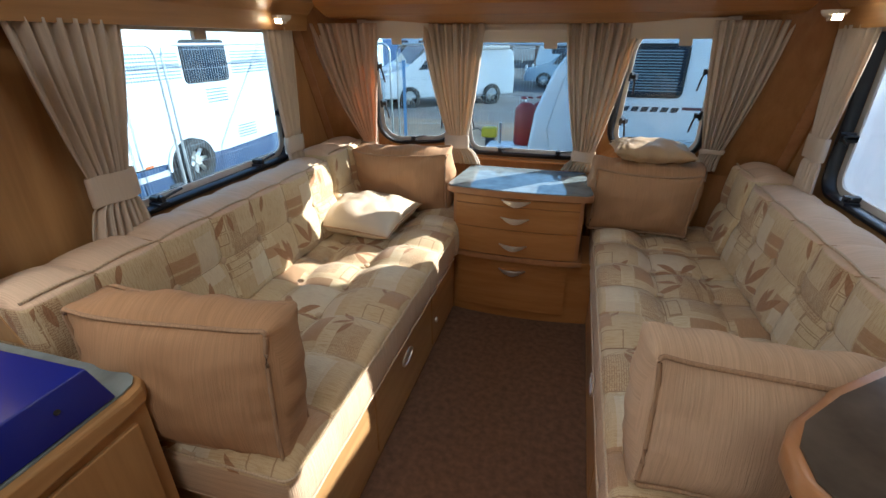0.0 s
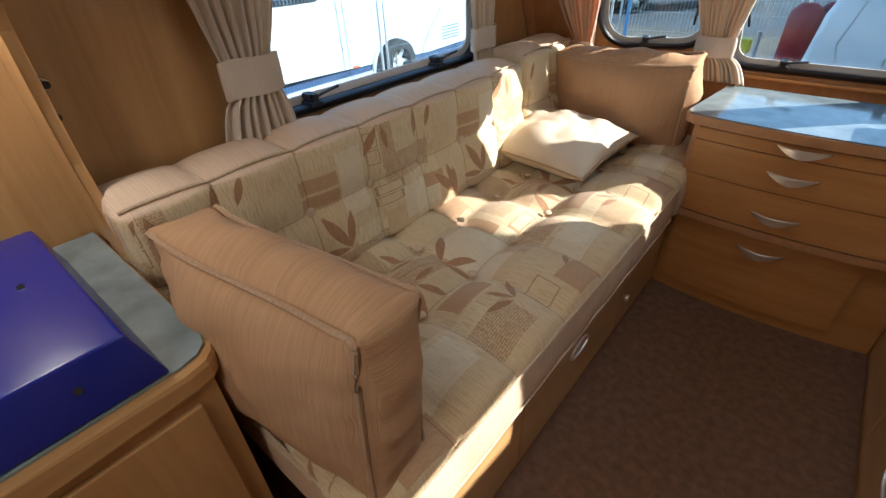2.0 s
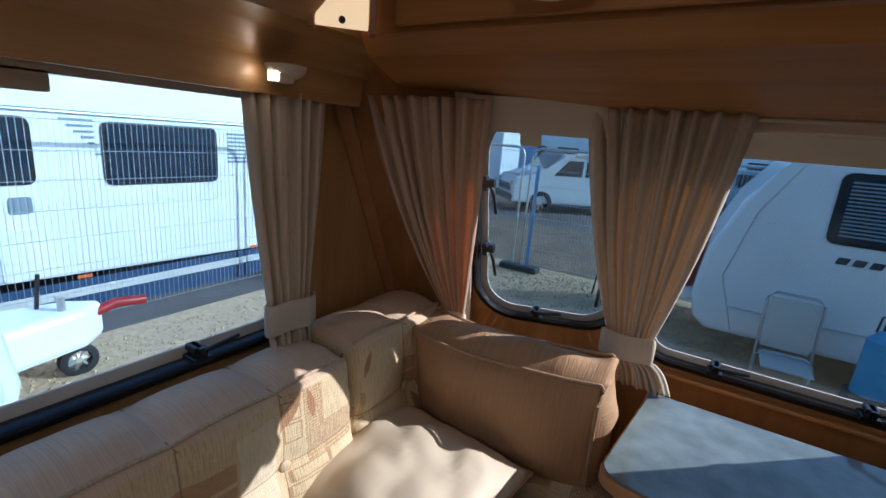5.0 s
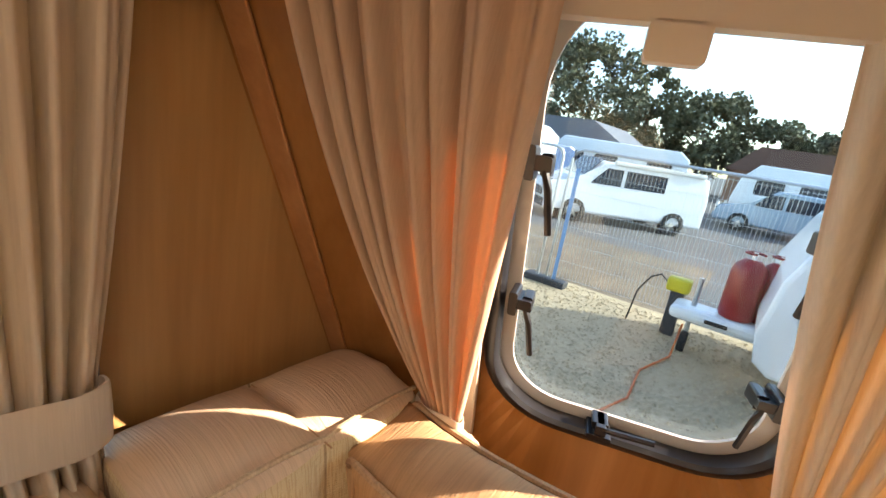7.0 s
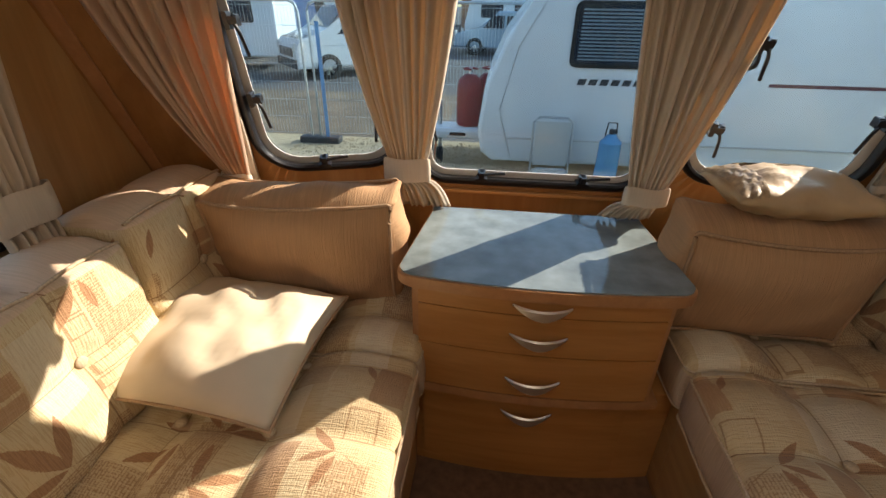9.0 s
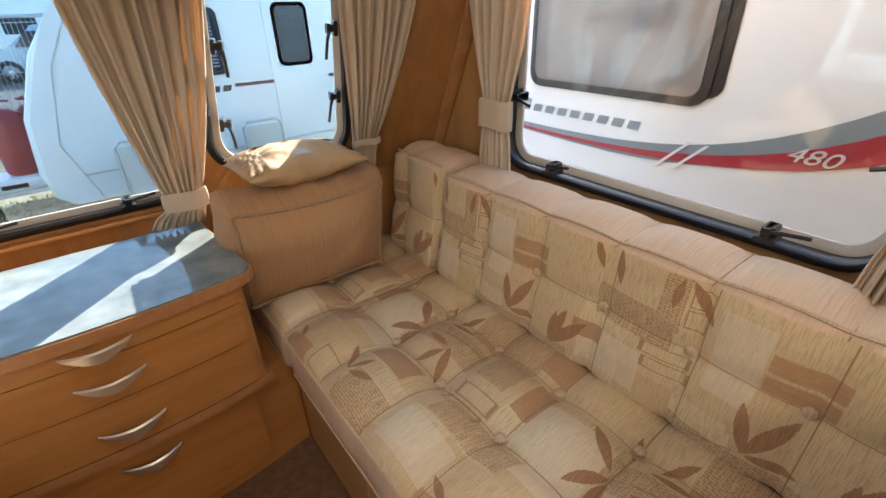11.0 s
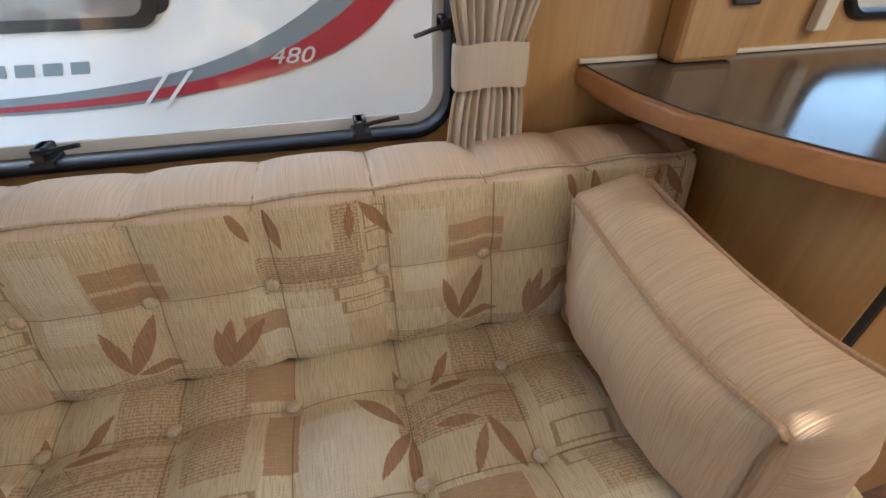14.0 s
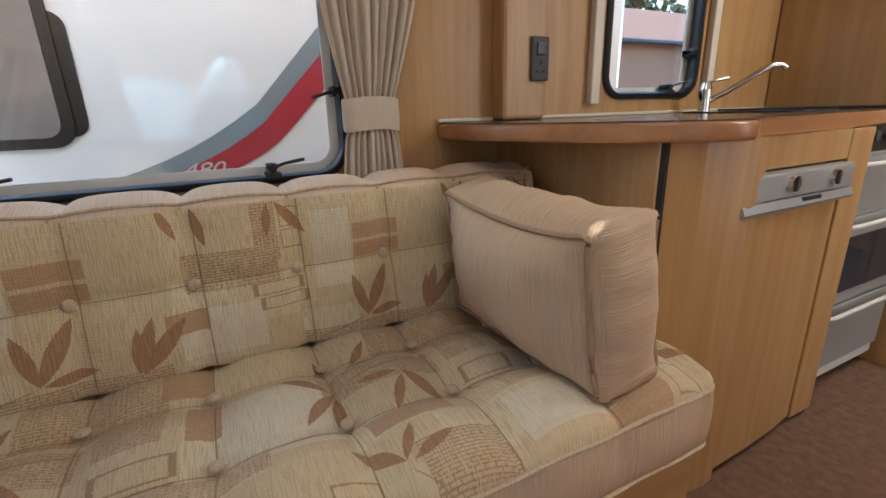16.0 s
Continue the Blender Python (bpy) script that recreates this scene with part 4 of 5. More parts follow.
def pillow(name, at, rot, w, h, thick, m, label, edge=None):
    t = new(name)
    t.matrix_world = pose(*at, *rot)
    tagged(t, label, "cushion", "loose scatter cushions")
    bm = bmesh.new()
    n = 28
    g = {}
    for sd in (1, -1):
        for i in range(n + 1):
            for j in range(n + 1):
                u, v = 2 * i / n - 1, 2 * j / n - 1
                rim = i in (0, n) or j in (0, n)
                if rim and sd < 0:
                    g[(sd, i, j)] = g[(1, i, j)]
                    continue
                pin = 1 - 0.07 * (1 - v * v) * abs(u) - 0.0
                pin2 = 1 - 0.07 * (1 - u * u) * abs(v)
                z = sd * thick / 2 * ((1 - u * u) * (1 - v * v)) ** 0.52
                z += (0.004 * math.sin(9 * u + 5 * v) + 0.020 * noise.noise(Vector((u * 2.2, v * 2.2, 3 + h * 9))) + 0.008 * noise.noise(Vector((u * 7 + v * 3, v * 4, h * 5)))) * (1 - u * u) ** 0.5 * (1 - v * v) ** 0.5
                g[(sd, i, j)] = bm.verts.new((u * w / 2 * pin, v * h / 2 * pin2, z))
        for i in range(n):
            for j in range(n):
                q = [g[(sd, i, j)], g[(sd, i + 1, j)], g[(sd, i + 1, j + 1)], g[(sd, i, j + 1)]]
                bm.faces.new(q if sd > 0 else q[::-1])
    part("cover", bm, m, t, smooth=False).data.polygons.foreach_set("use_smooth", [True] * (2 * n * n))
    if edge:
        for a0, a1, b0, b1 in ((-0.98, -0.66, -0.98, 0.98), (-0.66, 0.98, 0.70, 0.98)):
            eb = bmesh.new()
            k = 22
            vv = {}
            for i in range(k + 1):
                for j in range(k + 1):
                    u, v = a0 + (a1 - a0) * i / k, b0 + (b1 - b0) * j / k
                    z = thick / 2 * (max(0, 1 - u * u) * max(0, 1 - v * v)) ** 0.42 + 0.004 + 0.005 * abs(math.sin(23 * u + 9 * math.sin(17 * v)) * math.cos(21 * v + 4 * u))
                    vv[(i, j)] = eb.verts.new((u * w / 2 * (1 - 0.07 * (1 - v * v) * abs(u)), v * h / 2 * (1 - 0.07 * (1 - u * u) * abs(v)), z))
            for i in range(k):
                for j in range(k):
                    eb.faces.new((vv[(i, j)], vv[(i + 1, j)], vv[(i + 1, j + 1)], vv[(i, j + 1)]))
            part("lace_border", eb, edge, t, "crinkled metallic lace border", True)
    else:
        pts = []
        for k in range(4 * n):
            q, r = divmod(k, n)
            i, j = ((r, 0), (n, r), (n - r, n), (0, n - r))[q]
            pts.append(tuple(g_co(i, j, n, w, h)))
        part("piping", tube(pts, 0.0035, True, 6), PIPE, t, "thin tan piping", True)


def g_co(i, j, n, w, h):
    u, v = 2 * i / n - 1, 2 * j / n - 1
    return (u * w / 2 * (1 - 0.07 * (1 - v * v) * abs(u)), v * h / 2 * (1 - 0.07 * (1 - u * u) * abs(v)), 0)


pillow("scatter_cushion", (-0.715, 4.88, 0.550), (3, 2, -3), 0.41, 0.41, 0.17, PILLOW, "cream satin scatter cushion lying flat on the seat, sunlit", None)
pillow("scatter_cushion", (0.530, 5.195, 0.858), (-1, 2, 3), 0.34, 0.21, 0.10, GOLD, "gold satin scatter cushion with a lace border lying on the bolster", LACE)


# ---- chest of drawers ----
def bow(x, amp=0.028):
    return -amp * (1 - (x / 0.32) ** 2)


def bowed(x0, x1, y, z0, z1, depth, amp=0.028, bevel=0.0, n=20):
    pts = [(x0 + (x1 - x0) * i / n, y + bow(x0 + (x1 - x0) * i / n, amp)) for i in range(n + 1)]
    return prism(pts + [(x1, depth), (x0, depth)], z0, z1, bevel=bevel)


t = thing("chest_of_drawers", (-0.022, 5.0, 0), "beech-veneered bow-fronted chest of drawers with a slate-grey top", "cabinet")
part("upper_body", bowed(-0.298, 0.298, 0.018, 0.365, 0.655, 0.40), EDGE, t)
part("ledge", bowed(-0.31, 0.318, 0.002, 0.338, 0.364, 0.40, bevel=0.006), EDGE, t, "rounded wooden ledge")
part("lower_body", bowed(-0.30, 0.384, 0.05, 0.0, 0.337, 0.40), WOODX, t)
for z0, z1, hz, y in ((0.615, 0.652, 0.640, 0.0), (0.502, 0.612, 0.558, 0.0), (0.370, 0.499, 0.424, 0.0), (0.055, 0.332, 0.278, 0.032)):
    d = part("drawer", bowed(-0.280 if z0 > 0.3 else -0.275, 0.280 if z0 > 0.3 else 0.26, y, z0, z1, y + 0.04, bevel=0.002), WOODX, t, "orange beech drawer front")
    handle(d, (0.0, y - 0.030, hz), 0)
pts = rrect(-0.333, 0.333, -0.02, 0.385, 0.035, 6)
fr2 = []
for x, y in pts:
    k = max(0.0, 1 - (y + 0.02) / 0.10) if y < 0.08 else 0
    if y < 0.08:
        y = y + bow(x) * k + 0.010
    elif abs(x) > 0.2:
        x = math.copysign(0.30, x)
    fr2.append((x, y))
extra = [(-0.30 + 0.6 * i / 16, -0.010 + bow(-0.30 + 0.6 * i / 16)) for i in range(1, 16)]
outline = [p for p in fr2 if p[1] >= -0.02 or abs(p[0]) > 0.28]
outline = sorted(outline + extra, key=lambda p: math.atan2(p[1] - 0.15, p[0]))
part("tabletop", prism(outline, 0.658, 0.686, bevel=0.004), EDGE, t, "rounded wooden edging")
inner = [(x * 0.982, 0.18 + (y - 0.18) * 0.975) for x, y in outline]
part("laminate", prism(inner, 0.686, 0.690), SLATE, t, "glossy mottled slate-grey laminate")

# ---- low cabinet with the blue box ----
t = thing("side_cabinet", (0, 0, 0), "low beech-veneered cabinet with a mottled grey top beside the entrance", "cabinet")
part("body", box(-1.075, -0.565, 2.5, 3.53, 0.0, 0.655), WOOD, t)
part("door", box(-0.566, -0.555, 2.9, 3.50, 0.05, 0.63, 0.003), WOOD, t)
lo = [(-1.075, 3.555), (-0.60, 3.555), (-0.575, 3.548), (-0.557, 3.53), (-0.55, 3.50), (-0.545, 3.2), (-0.545, 2.5), (-1.075, 2.5)]
part("edging", prism(lo, 0.655, 0.698, bevel=0.010), WOODY, t, "rounded pale wooden edging")
li = [(-1.07, 3.548), (-0.61, 3.548), (-0.588, 3.541), (-0.573, 3.525), (-0.567, 3.50), (-0.562, 3.2), (-0.562, 2.51), (-1.07, 2.51)]
part("laminate", prism(li, 0.699, 0.7025), SLATE, t, "mottled slate-grey laminate")
t = thing("blue_box", (0, 0, 0), "glossy dark blue sheet-metal cover with black screws on the low cabinet", "box")
bm = bmesh.new()
top = [(-0.985, 3.462), (-0.580, 3.466), (-0.580, 3.228), (-0.985, 3.228)]
bot = [(-0.99, 3.482), (-0.566, 3.488), (-0.566, 3.212), (-0.99, 3.212)]
a = [bm.verts.new((x, y, 0.784)) for x, y in top]
b = [bm.verts.new((x, y, 0.704)) for x, y in bot]
bm.faces.new(a)
bm.faces.new(b[::-1])
for k in range(4):
    bm.faces.new((a[k], a[(k + 1) % 4], b[(k + 1) % 4], b[k]))
bmesh.ops.bevel(bm, geom=list(bm.edges), offset=0.004, segments=3, affect="EDGES", profile=0.5)
part("cover", bm, BLUE, t, smooth=True)
for x, y, z in ((-0.576, 3.40, 0.746), (-0.576, 3.31, 0.746), (-0.80, 3.41, 0.783)):
    part("screw", cyl((x, y, z), (x + 0.004, y, z + 0.003), 0.005, n=10), BLACK, t)
# curved bulkheads behind the low cabinet
for y, dx in ((3.555, 0.0), (3.19, 0.03)):
    edge = [(-0.90 + dx, 0.70), (-0.945 + dx, 0.78), (-0.968 + dx, 0.87), (-0.972 + dx, 0.97), (-0.957 + dx, 1.08), (-0.922 + dx, 1.19), (-0.87 + dx, 1.27), (-0.79 + dx, 1.34), (-0.70 + dx, 1.384)]
    shell("bulkhead", prism([(-1.078, 0.70)] + edge + [(-1.078, 1.384)], y, y + 0.018, f=lambda u, v, w: (u, w, v), bevel=0.003), WOOD, "curved wood-veneered bulkhead panel beside the bench")

t = thing("shelf_light", (0, 0, 0), "lit cream lamp panel with a wooden lip and bracket", "lamp")
part("diffuser", box(-1.06, -0.78, 3.30, 3.50, 1.312, 1.375, 0.004), FROST, t, "glowing cream panel")
part("lip", box(-1.06, -0.775, 3.29, 3.505, 1.292, 1.310, 0.004), WOODX, t, "pale wooden lip")
part("bracket", prism(rrect(-0.785, -0.705, 1.262, 1.40, 0.03, 6), 3.507, 3.525, f=lambda u, v, w: (u, w, v), bevel=0.003), WOOD, t, "rounded wooden bracket")
t = thing("curtain_hook", (0, 0, 0), "two small round steel hooks with black centres", "hook")
for y, z in ((3.575, 0.985), (3.568, 0.930)):
    h = part("hook_disc", cyl((-1.079, y + 0.014, z), (-1.062, y + 0.014, z), 0.013, 0.010, 20), STEEL, t, smooth=True)
    part("hook_centre", cyl((-1.0625, y + 0.016, z), (-1.052, y + 0.016, z), 0.007, n=14), BLACK, h)

# ---- kitchen ----
t = thing("kitchen_cabinet", (0, 0, 0), "curved beech-veneered kitchen cabinet below the dark worktop", "cabinet")
part("end_panel", box(0.531, 1.078, 3.560, 3.575, 0.0, 0.875), WOOD, t)
# Solid strip, coloured as the shade inside the gap.
part("gap_panel", prism([(0.531, 3.569), (0.523, 3.562), (0.523, 3.53), (0.531, 3.53)], 0.0, 0.875), DARK, t, "near-black strip for the shaded gap at the door's edge")
cur = [(0.522, 3.555), (0.512, 3.53), (0.497, 3.48), (0.484, 3.40), (0.478, 3.34), (0.482, 3.30)]
part("curved_panel", prism(cur + [(0.52, 3.30), (0.53, 3.54)], 0.0, 0.875), WOOD, t, "curved wooden corner panel")
part("fascia", box(0.508, 0.53, 2.80, 3.30, 0.80, 0.875, 0.002), WOOD, t)
part("carcass", box(0.55, 1.078, 2.80, 3.56, 0.02, 0.875), WOOD, t)
bm = bmesh.new()
fdoor = [(0.484, 3.30), (0.488, 3.15), (0.497, 3.0), (0.51, 2.90)]
prism(fdoor + [(0.53, 2.90), (0.52, 3.30)], 0.03, 0.705, bm)
part("door", bm, WOOD, t, "tall plain appliance door")
part("end_post", box(0.505, 0.56, 2.78, 2.895, 0.02, 0.875, 0.003), WOOD, t)
t = thing("fridge_panel", (0, 0, 0), "silver appliance control panel with two round knobs", "appliance")
part("panel", box(0.480, 0.515, 2.91, 3.365, 0.735, 0.795, 0.005), SILVER, t)
part("lip", prism([(0.494, 0.704), (0.476, 0.708), (0.472, 0.716), (0.480, 0.734), (0.494, 0.734)], 2.91, 3.365, f=lambda u, v, w: (u, w, v)), SILVER, t)
for y in (3.19, 3.01):
    k = part("knob", cyl((0.492, y, 0.768), (0.470, y, 0.768), 0.021, 0.018, 24), STEEL, t, "round chrome knob", True)
    part("pointer", box(0.466, 0.470, y - 0.003, y + 0.003, 0.752, 0.784), DKGREY, k)
part("latch", box(0.474, 0.492, 3.06, 3.14, 0.722, 0.732, 0.002), BLACK, t)
lab = part("lettering", box(0.4905, 0.4915, 3.075, 3.125, 0.765, 0.770), DKGREY, t)
t = thing("kitchen_worktop", (0, 0, 0), "dark mottled glossy worktop with a thick rounded wooden edge", "worktop")
wo = [(1.078, 3.775), (1.0, 3.775), (0.90, 3.768), (0.80, 3.745), (0.70, 3.70), (0.61, 3.645), (0.52, 3.575), (0.46, 3.515), (0.44, 3.475), (0.438, 3.43), (0.455, 3.395), (0.485, 3.37), (0.50, 3.34), (0.503, 3.30), (0.505, 3.1), (0.515, 2.9), (0.53, 2.70), (0.55, 2.58), (1.078, 2.58)]
part("edging", prism(wo, 0.876, 0.913, bevel=0.009), EDGE, t, "thick rounded reddish wooden edge", True)
cxm = Vector((0.85, 3.2))
wi = [tuple(Vector(p) + (cxm - Vector(p)).normalized() * 0.012) for p in wo]
part("laminate", prism(wi, 0.9135, 0.9165), DARKTOP, t, "dark brown-grey glossy laminate")
t = thing("wall_post", (0, 0, 0), "beech-veneered boxed wall post with a rounded edge", "trim")
part("casing", box(1.02, 1.078, 3.45, 3.60, 0.9175, 1.384, 0.012), WOOD, t)
t = thing("power_socket", (0, 0, 0), "dark grey switched three-pin power socket on the wall post", "socket")
part("plate", box(1.010, 1.019, 3.452, 3.512, 1.02, 1.135, 0.004), DKGREY, t)
part("switch", box(1.006, 1.010, 3.468, 3.496, 1.088, 1.120, 0.002), BLACK, t)
for dy, dz, a, b in ((0.482, 1.068, 0.003, 0.006), (0.472, 1.045, 0.005, 0.0025), (0.493, 1.045, 0.005, 0.0025)):
    part("pin_hole", box(1.0085, 1.0098, 3 + dy - a, 3 + dy + a, dz - b, dz + b), DARK, t)
shell("trim", box(1.068, 1.078, 2.0, 3.449, 0.9175, 0.927, 0.002), CREAMP, "thin cream sealing strip behind the worktop")
shell("trim", box(1.068, 1.078, 3.601, 3.775, 0.9175, 0.927, 0.002), CREAMP, "thin cream sealing strip behind the worktop")
t = thing("sink", (0, 0, 0), "stainless steel sink with a dark smoked glass lid in the worktop", "sink")
so = []
for k in range(40):
    a = 2 * math.pi * k / 40
    c, s2 = math.cos(a), math.sin(a)
    so.append((0.83 + 0.20 * math.copysign(abs(c) ** 0.7, c), 2.76 + 0.165 * math.copysign(abs(s2) ** 0.7, s2)))
part("rim", ring(bmesh.new(), [[(x, y, 0.917) for x, y in so], [(x, y, 0.921) for x, y in so], [(0.83 + (x - 0.83) * 0.94, 2.76 + (y - 2.76) * 0.93, 0.9215) for x, y in so], [(0.83 + (x - 0.83) * 0.94, 2.76 + (y - 2.76) * 0.93, 0.917) for x, y in so]]), BLACK, t, "black rubber rim", True)
part("lid", prism([(0.83 + (x - 0.83) * 0.93, 2.76 + (y - 2.76) * 0.92) for x, y in so], 0.917, 0.9205), mat("smoked_glass", (0.03, 0.03, 0.03), 0.04), t, "smoked glass lid")
t = thing("tap", (0.99, 2.78, 0.917), "chrome mixer tap with a long angled spout beside the sink", "tap")
part("body", cyl((0, 0, 0), (0, 0, 0.075), 0.020, 0.017, 20), STEEL, t, smooth=True)
part("cap", cyl((0, 0, 0.075), (0, 0, 0.098), 0.021, 0.014, 20), STEEL, t, smooth=True)
part("lever", tube([(0, 0, 0.095), (-0.015, -0.02, 0.103), (-0.03, -0.065, 0.112)], 0.005), STEEL, t, smooth=True)
part("spout", tube([(0, 0, 0.03), (-0.04, -0.05, 0.065), (-0.09, -0.12, 0.12), (-0.115, -0.16, 0.145), (-0.13, -0.185, 0.147), (-0.137, -0.20, 0.138)], 0.0095, n=12), STEEL, t, smooth=True)
t = thing("cooker", (0, 0, 0), "white and grey built-in cooker with a dark glass oven door", "appliance")
part("body", box(0.56, 1.07, 2.27, 2.775, 0.05, 0.90), GREYP, t)
part("hob_lid", box(0.545, 1.07, 2.26, 2.578, 0.917, 0.925, 0.002), BLACK, t, "black glass hob lid")
part("control_strip", box(0.545, 0.56, 2.28, 2.77, 0.80, 0.885, 0.003), BLACK, t)
for k in range(5):
    part("knob", cyl((0.545, 2.34 + 0.09 * k, 0.845), (0.525, 2.34 + 0.09 * k, 0.845), 0.014, n=16), DKGREY, t, smooth=True)
for z0, z1 in ((0.62, 0.79), (0.33, 0.61), (0.10, 0.32)):
    d = part("oven_door", box(0.545, 0.56, 2.285, 2.765, z0, z1, 0.004), SILVER, t, "pale grey oven door")
    part("oven_handle", tube([(0.53, 2.32, z1 - 0.02), (0.522, 2.36, z1 - 0.02), (0.522, 2.70, z1 - 0.02), (0.53, 2.74, z1 - 0.02)], 0.007), GREYP, d, smooth=True)
    if z0 == 0.33:
        part("oven_glass", box(0.542, 0.546, 2.34, 2.71, 0.37, 0.55, 0.002), TINT, d)
t = thing("wardrobe", (0, 0, 0), "tall orange wood-veneered wardrobe beside the cooker", "cabinet")
part("body", box(0.46, 1.075, 1.5, 2.255, 0.0, 1.94, 0.003), WOOD, t)
part("corner_post", box(0.435, 0.459, 2.20, 2.257, 0.0, 1.94, 0.004), EDGE, t)

# ---- outside ----
GZ = -0.62
shell("ground", box(-300, 300, -200, 400, GZ - 0.05, GZ), ASPH, "worn grey asphalt yard")
shell("gravel_bed", box(-4.6, 8, -6, 10.9, GZ, GZ + 0.012), STONE, "bed of pale stone chips")
shell("earth_strip", box(-14, -1.0, 10.9, 14.8, GZ, GZ + 0.008), BROWNG, "strip of brown earth and fallen leaves")
rnd = random.Random(7)
verts, faces = [], []
for k in range(9000):
    x, y = (rnd.uniform(-4.4, -1.3), rnd.uniform(3.5, 8.5)) if k % 2 else (rnd.uniform(-3.0, 0.6), rnd.uniform(7.2, 10.8))
    r = rnd.uniform(0.010, 0.026)
    a = rnd.uniform(0, 6.28)
    b = len(verts)
    for j in range(4):
        verts.append((x + r * math.cos(a + j * 1.57), y + r * math.sin(a + j * 1.57) * rnd.uniform(0.6, 1), GZ + 0.010))
    verts.append((x, y, GZ + 0.012 + r * rnd.uniform(0.5, 1.0)))
    faces += [(b + j, b + (j + 1) % 4, b + 4) for j in range(4)]
me = bpy.data.meshes.new("stone_chips")
me.from_pydata(verts, [], faces)
me.materials.append(STONE)
tagged(new("stone_chips", me), "loose pale stone chips on the ground", "gravel", kind="stuff")


def wheel(parent, at, r=0.31, w=0.19, axis="x"):
    e = new("wheel")
    e.parent = parent
    d = Vector((w / 2, 0, 0)) if axis == "x" else Vector((0, w / 2, 0))
    c = Vector(at)
    prof = [(0.62, -1.0), (0.90, -1.0), (1.0, -0.8), (1.0, 0.8), (0.90, 1.0), (0.62, 1.0)]
    loops = []
    for rr, dd in prof:
        lp = []
        for k in range(28):
            a = 2 * math.pi * k / 28
            o = Vector((0, math.cos(a), math.sin(a))) if axis == "x" else Vector((math.cos(a), 0, math.sin(a)))
            lp.append(c + d * dd + o * rr * r)
        loops.append(lp)
    part("tyre", ring(bmesh.new(), loops), TYRE, e, smooth=True)
    b = cyl(c - d * 0.5, c + d * 0.5, 0.2 * r, n=16)
    for k in range(7):
        a = 2 * math.pi * k / 7
        o = Vector((0, math.cos(a), math.sin(a))) if axis == "x" else Vector((math.cos(a), 0, math.sin(a)))
        tube([c + o * 0.1 * r, c + o * 0.62 * r], 0.035 * r / 0.31, n=4, bm=b)
    part("rim", b, CHROME, e, "alloy wheel rim")


def side_box(parent, name, face, u0, u1, z0, z1, m, r=0.05, out=0.012, label=""):
    """A rounded plate on a side. face maps (u, v, w) to a place, w outward."""
    return part(name, prism(rrect(u0, u1, z0, z1, r, 5), 0.001, out, f=face), m, parent, label)


def glazed(parent, face, u0, u1, z0, z1, blind=True, pane=TINT):
    w = new("window")
    w.parent = parent
    side_box(w, "frame", face, u0, u1, z0, z1, BLACK, 0.07, 0.014)
    side_box(w, "pane", face, u0 + 0.035, u1 - 0.035, z0 + 0.035, z1 - 0.035, pane, 0.05, 0.020)
    if blind:
        n = int((z1 - z0 - 0.12) / 0.03)
        for k in range(n):
            side_box(w, "blind_slat", face, u0 + 0.07, u1 - 0.07, z0 + 0.07 + k * 0.03, z0 + 0.084 + k * 0.03, GREYS, 0.003, 0.022)


def van_body(outline, f, w0, w1, m, bevel=0.06):
    return prism(outline, w0, w1, f=f, bevel=bevel)


# the caravan alongside on the right
t = thing("touring_caravan", (0, 0, 0), "white touring caravan with red and grey swooping stripes parked close alongside", "caravan")
f = lambda u, v, w: (1.96 + w, u, v)
# Nose follows the real one; the unseen roof is stepped to shape the sunlight.
prof = [(2.12, GZ + 0.28), (6.0, GZ + 0.28), (6.6, GZ + 0.36), (6.84, 0.2), (6.83, 0.6), (6.79, 0.87), (6.71, 1.15), (6.5, 1.42), (6.1, 1.56), (5.5, 1.625), (5.1, 1.64), (4.98, 1.70), (4.90, 1.84), (4.6, 1.96), (4.2, 2.02), (2.2, 2.04), (2.12, 1.9)]
part("body", prism(prof, 0, 2.2, f=f, bevel=0.05), WHITE, t)
g = lambda u, v, w: (1.96 - w, u, v)
# Grey-brown blotches in this pane's colour stand for its bright reflections.
glazed(t, g, 4.74, 5.62, 0.865, 1.40, False, mat("reflection_toned_window", (0.22, 0.20, 0.19), 0.08, vary=0.25, vscale=2.5))
glazed(t, g, 3.0, 3.35, 0.9, 1.4, False)
side_box(t, "marker", g, 6.45, 6.55, 0.12, 0.15, ORANGE, 0.012, 0.015)
side_box(t, "long_window", g, 4.70, 5.05, 0.60 + 0.30, 1.30, BLACK, 0.05, 0.006)


def ribbon(parent, name, face, top, bot, m, out):
    bm = bmesh.new()
    prism(top + bot[::-1], 0.001, out, bm, face)
    return part(name, bm, m, parent)


def curve_pts(a, n=14):
    r = []
    P0, P1, P2, P3 = [Vector(p) for p in a]
    for k in range(n + 1):
        s = k / n
        p = P0 * (1 - s) ** 3 + P1 * 3 * s * (1 - s) ** 2 + P2 * 3 * s * s * (1 - s) + P3 * s ** 3
        r.append((p.x, p.y))
    return r


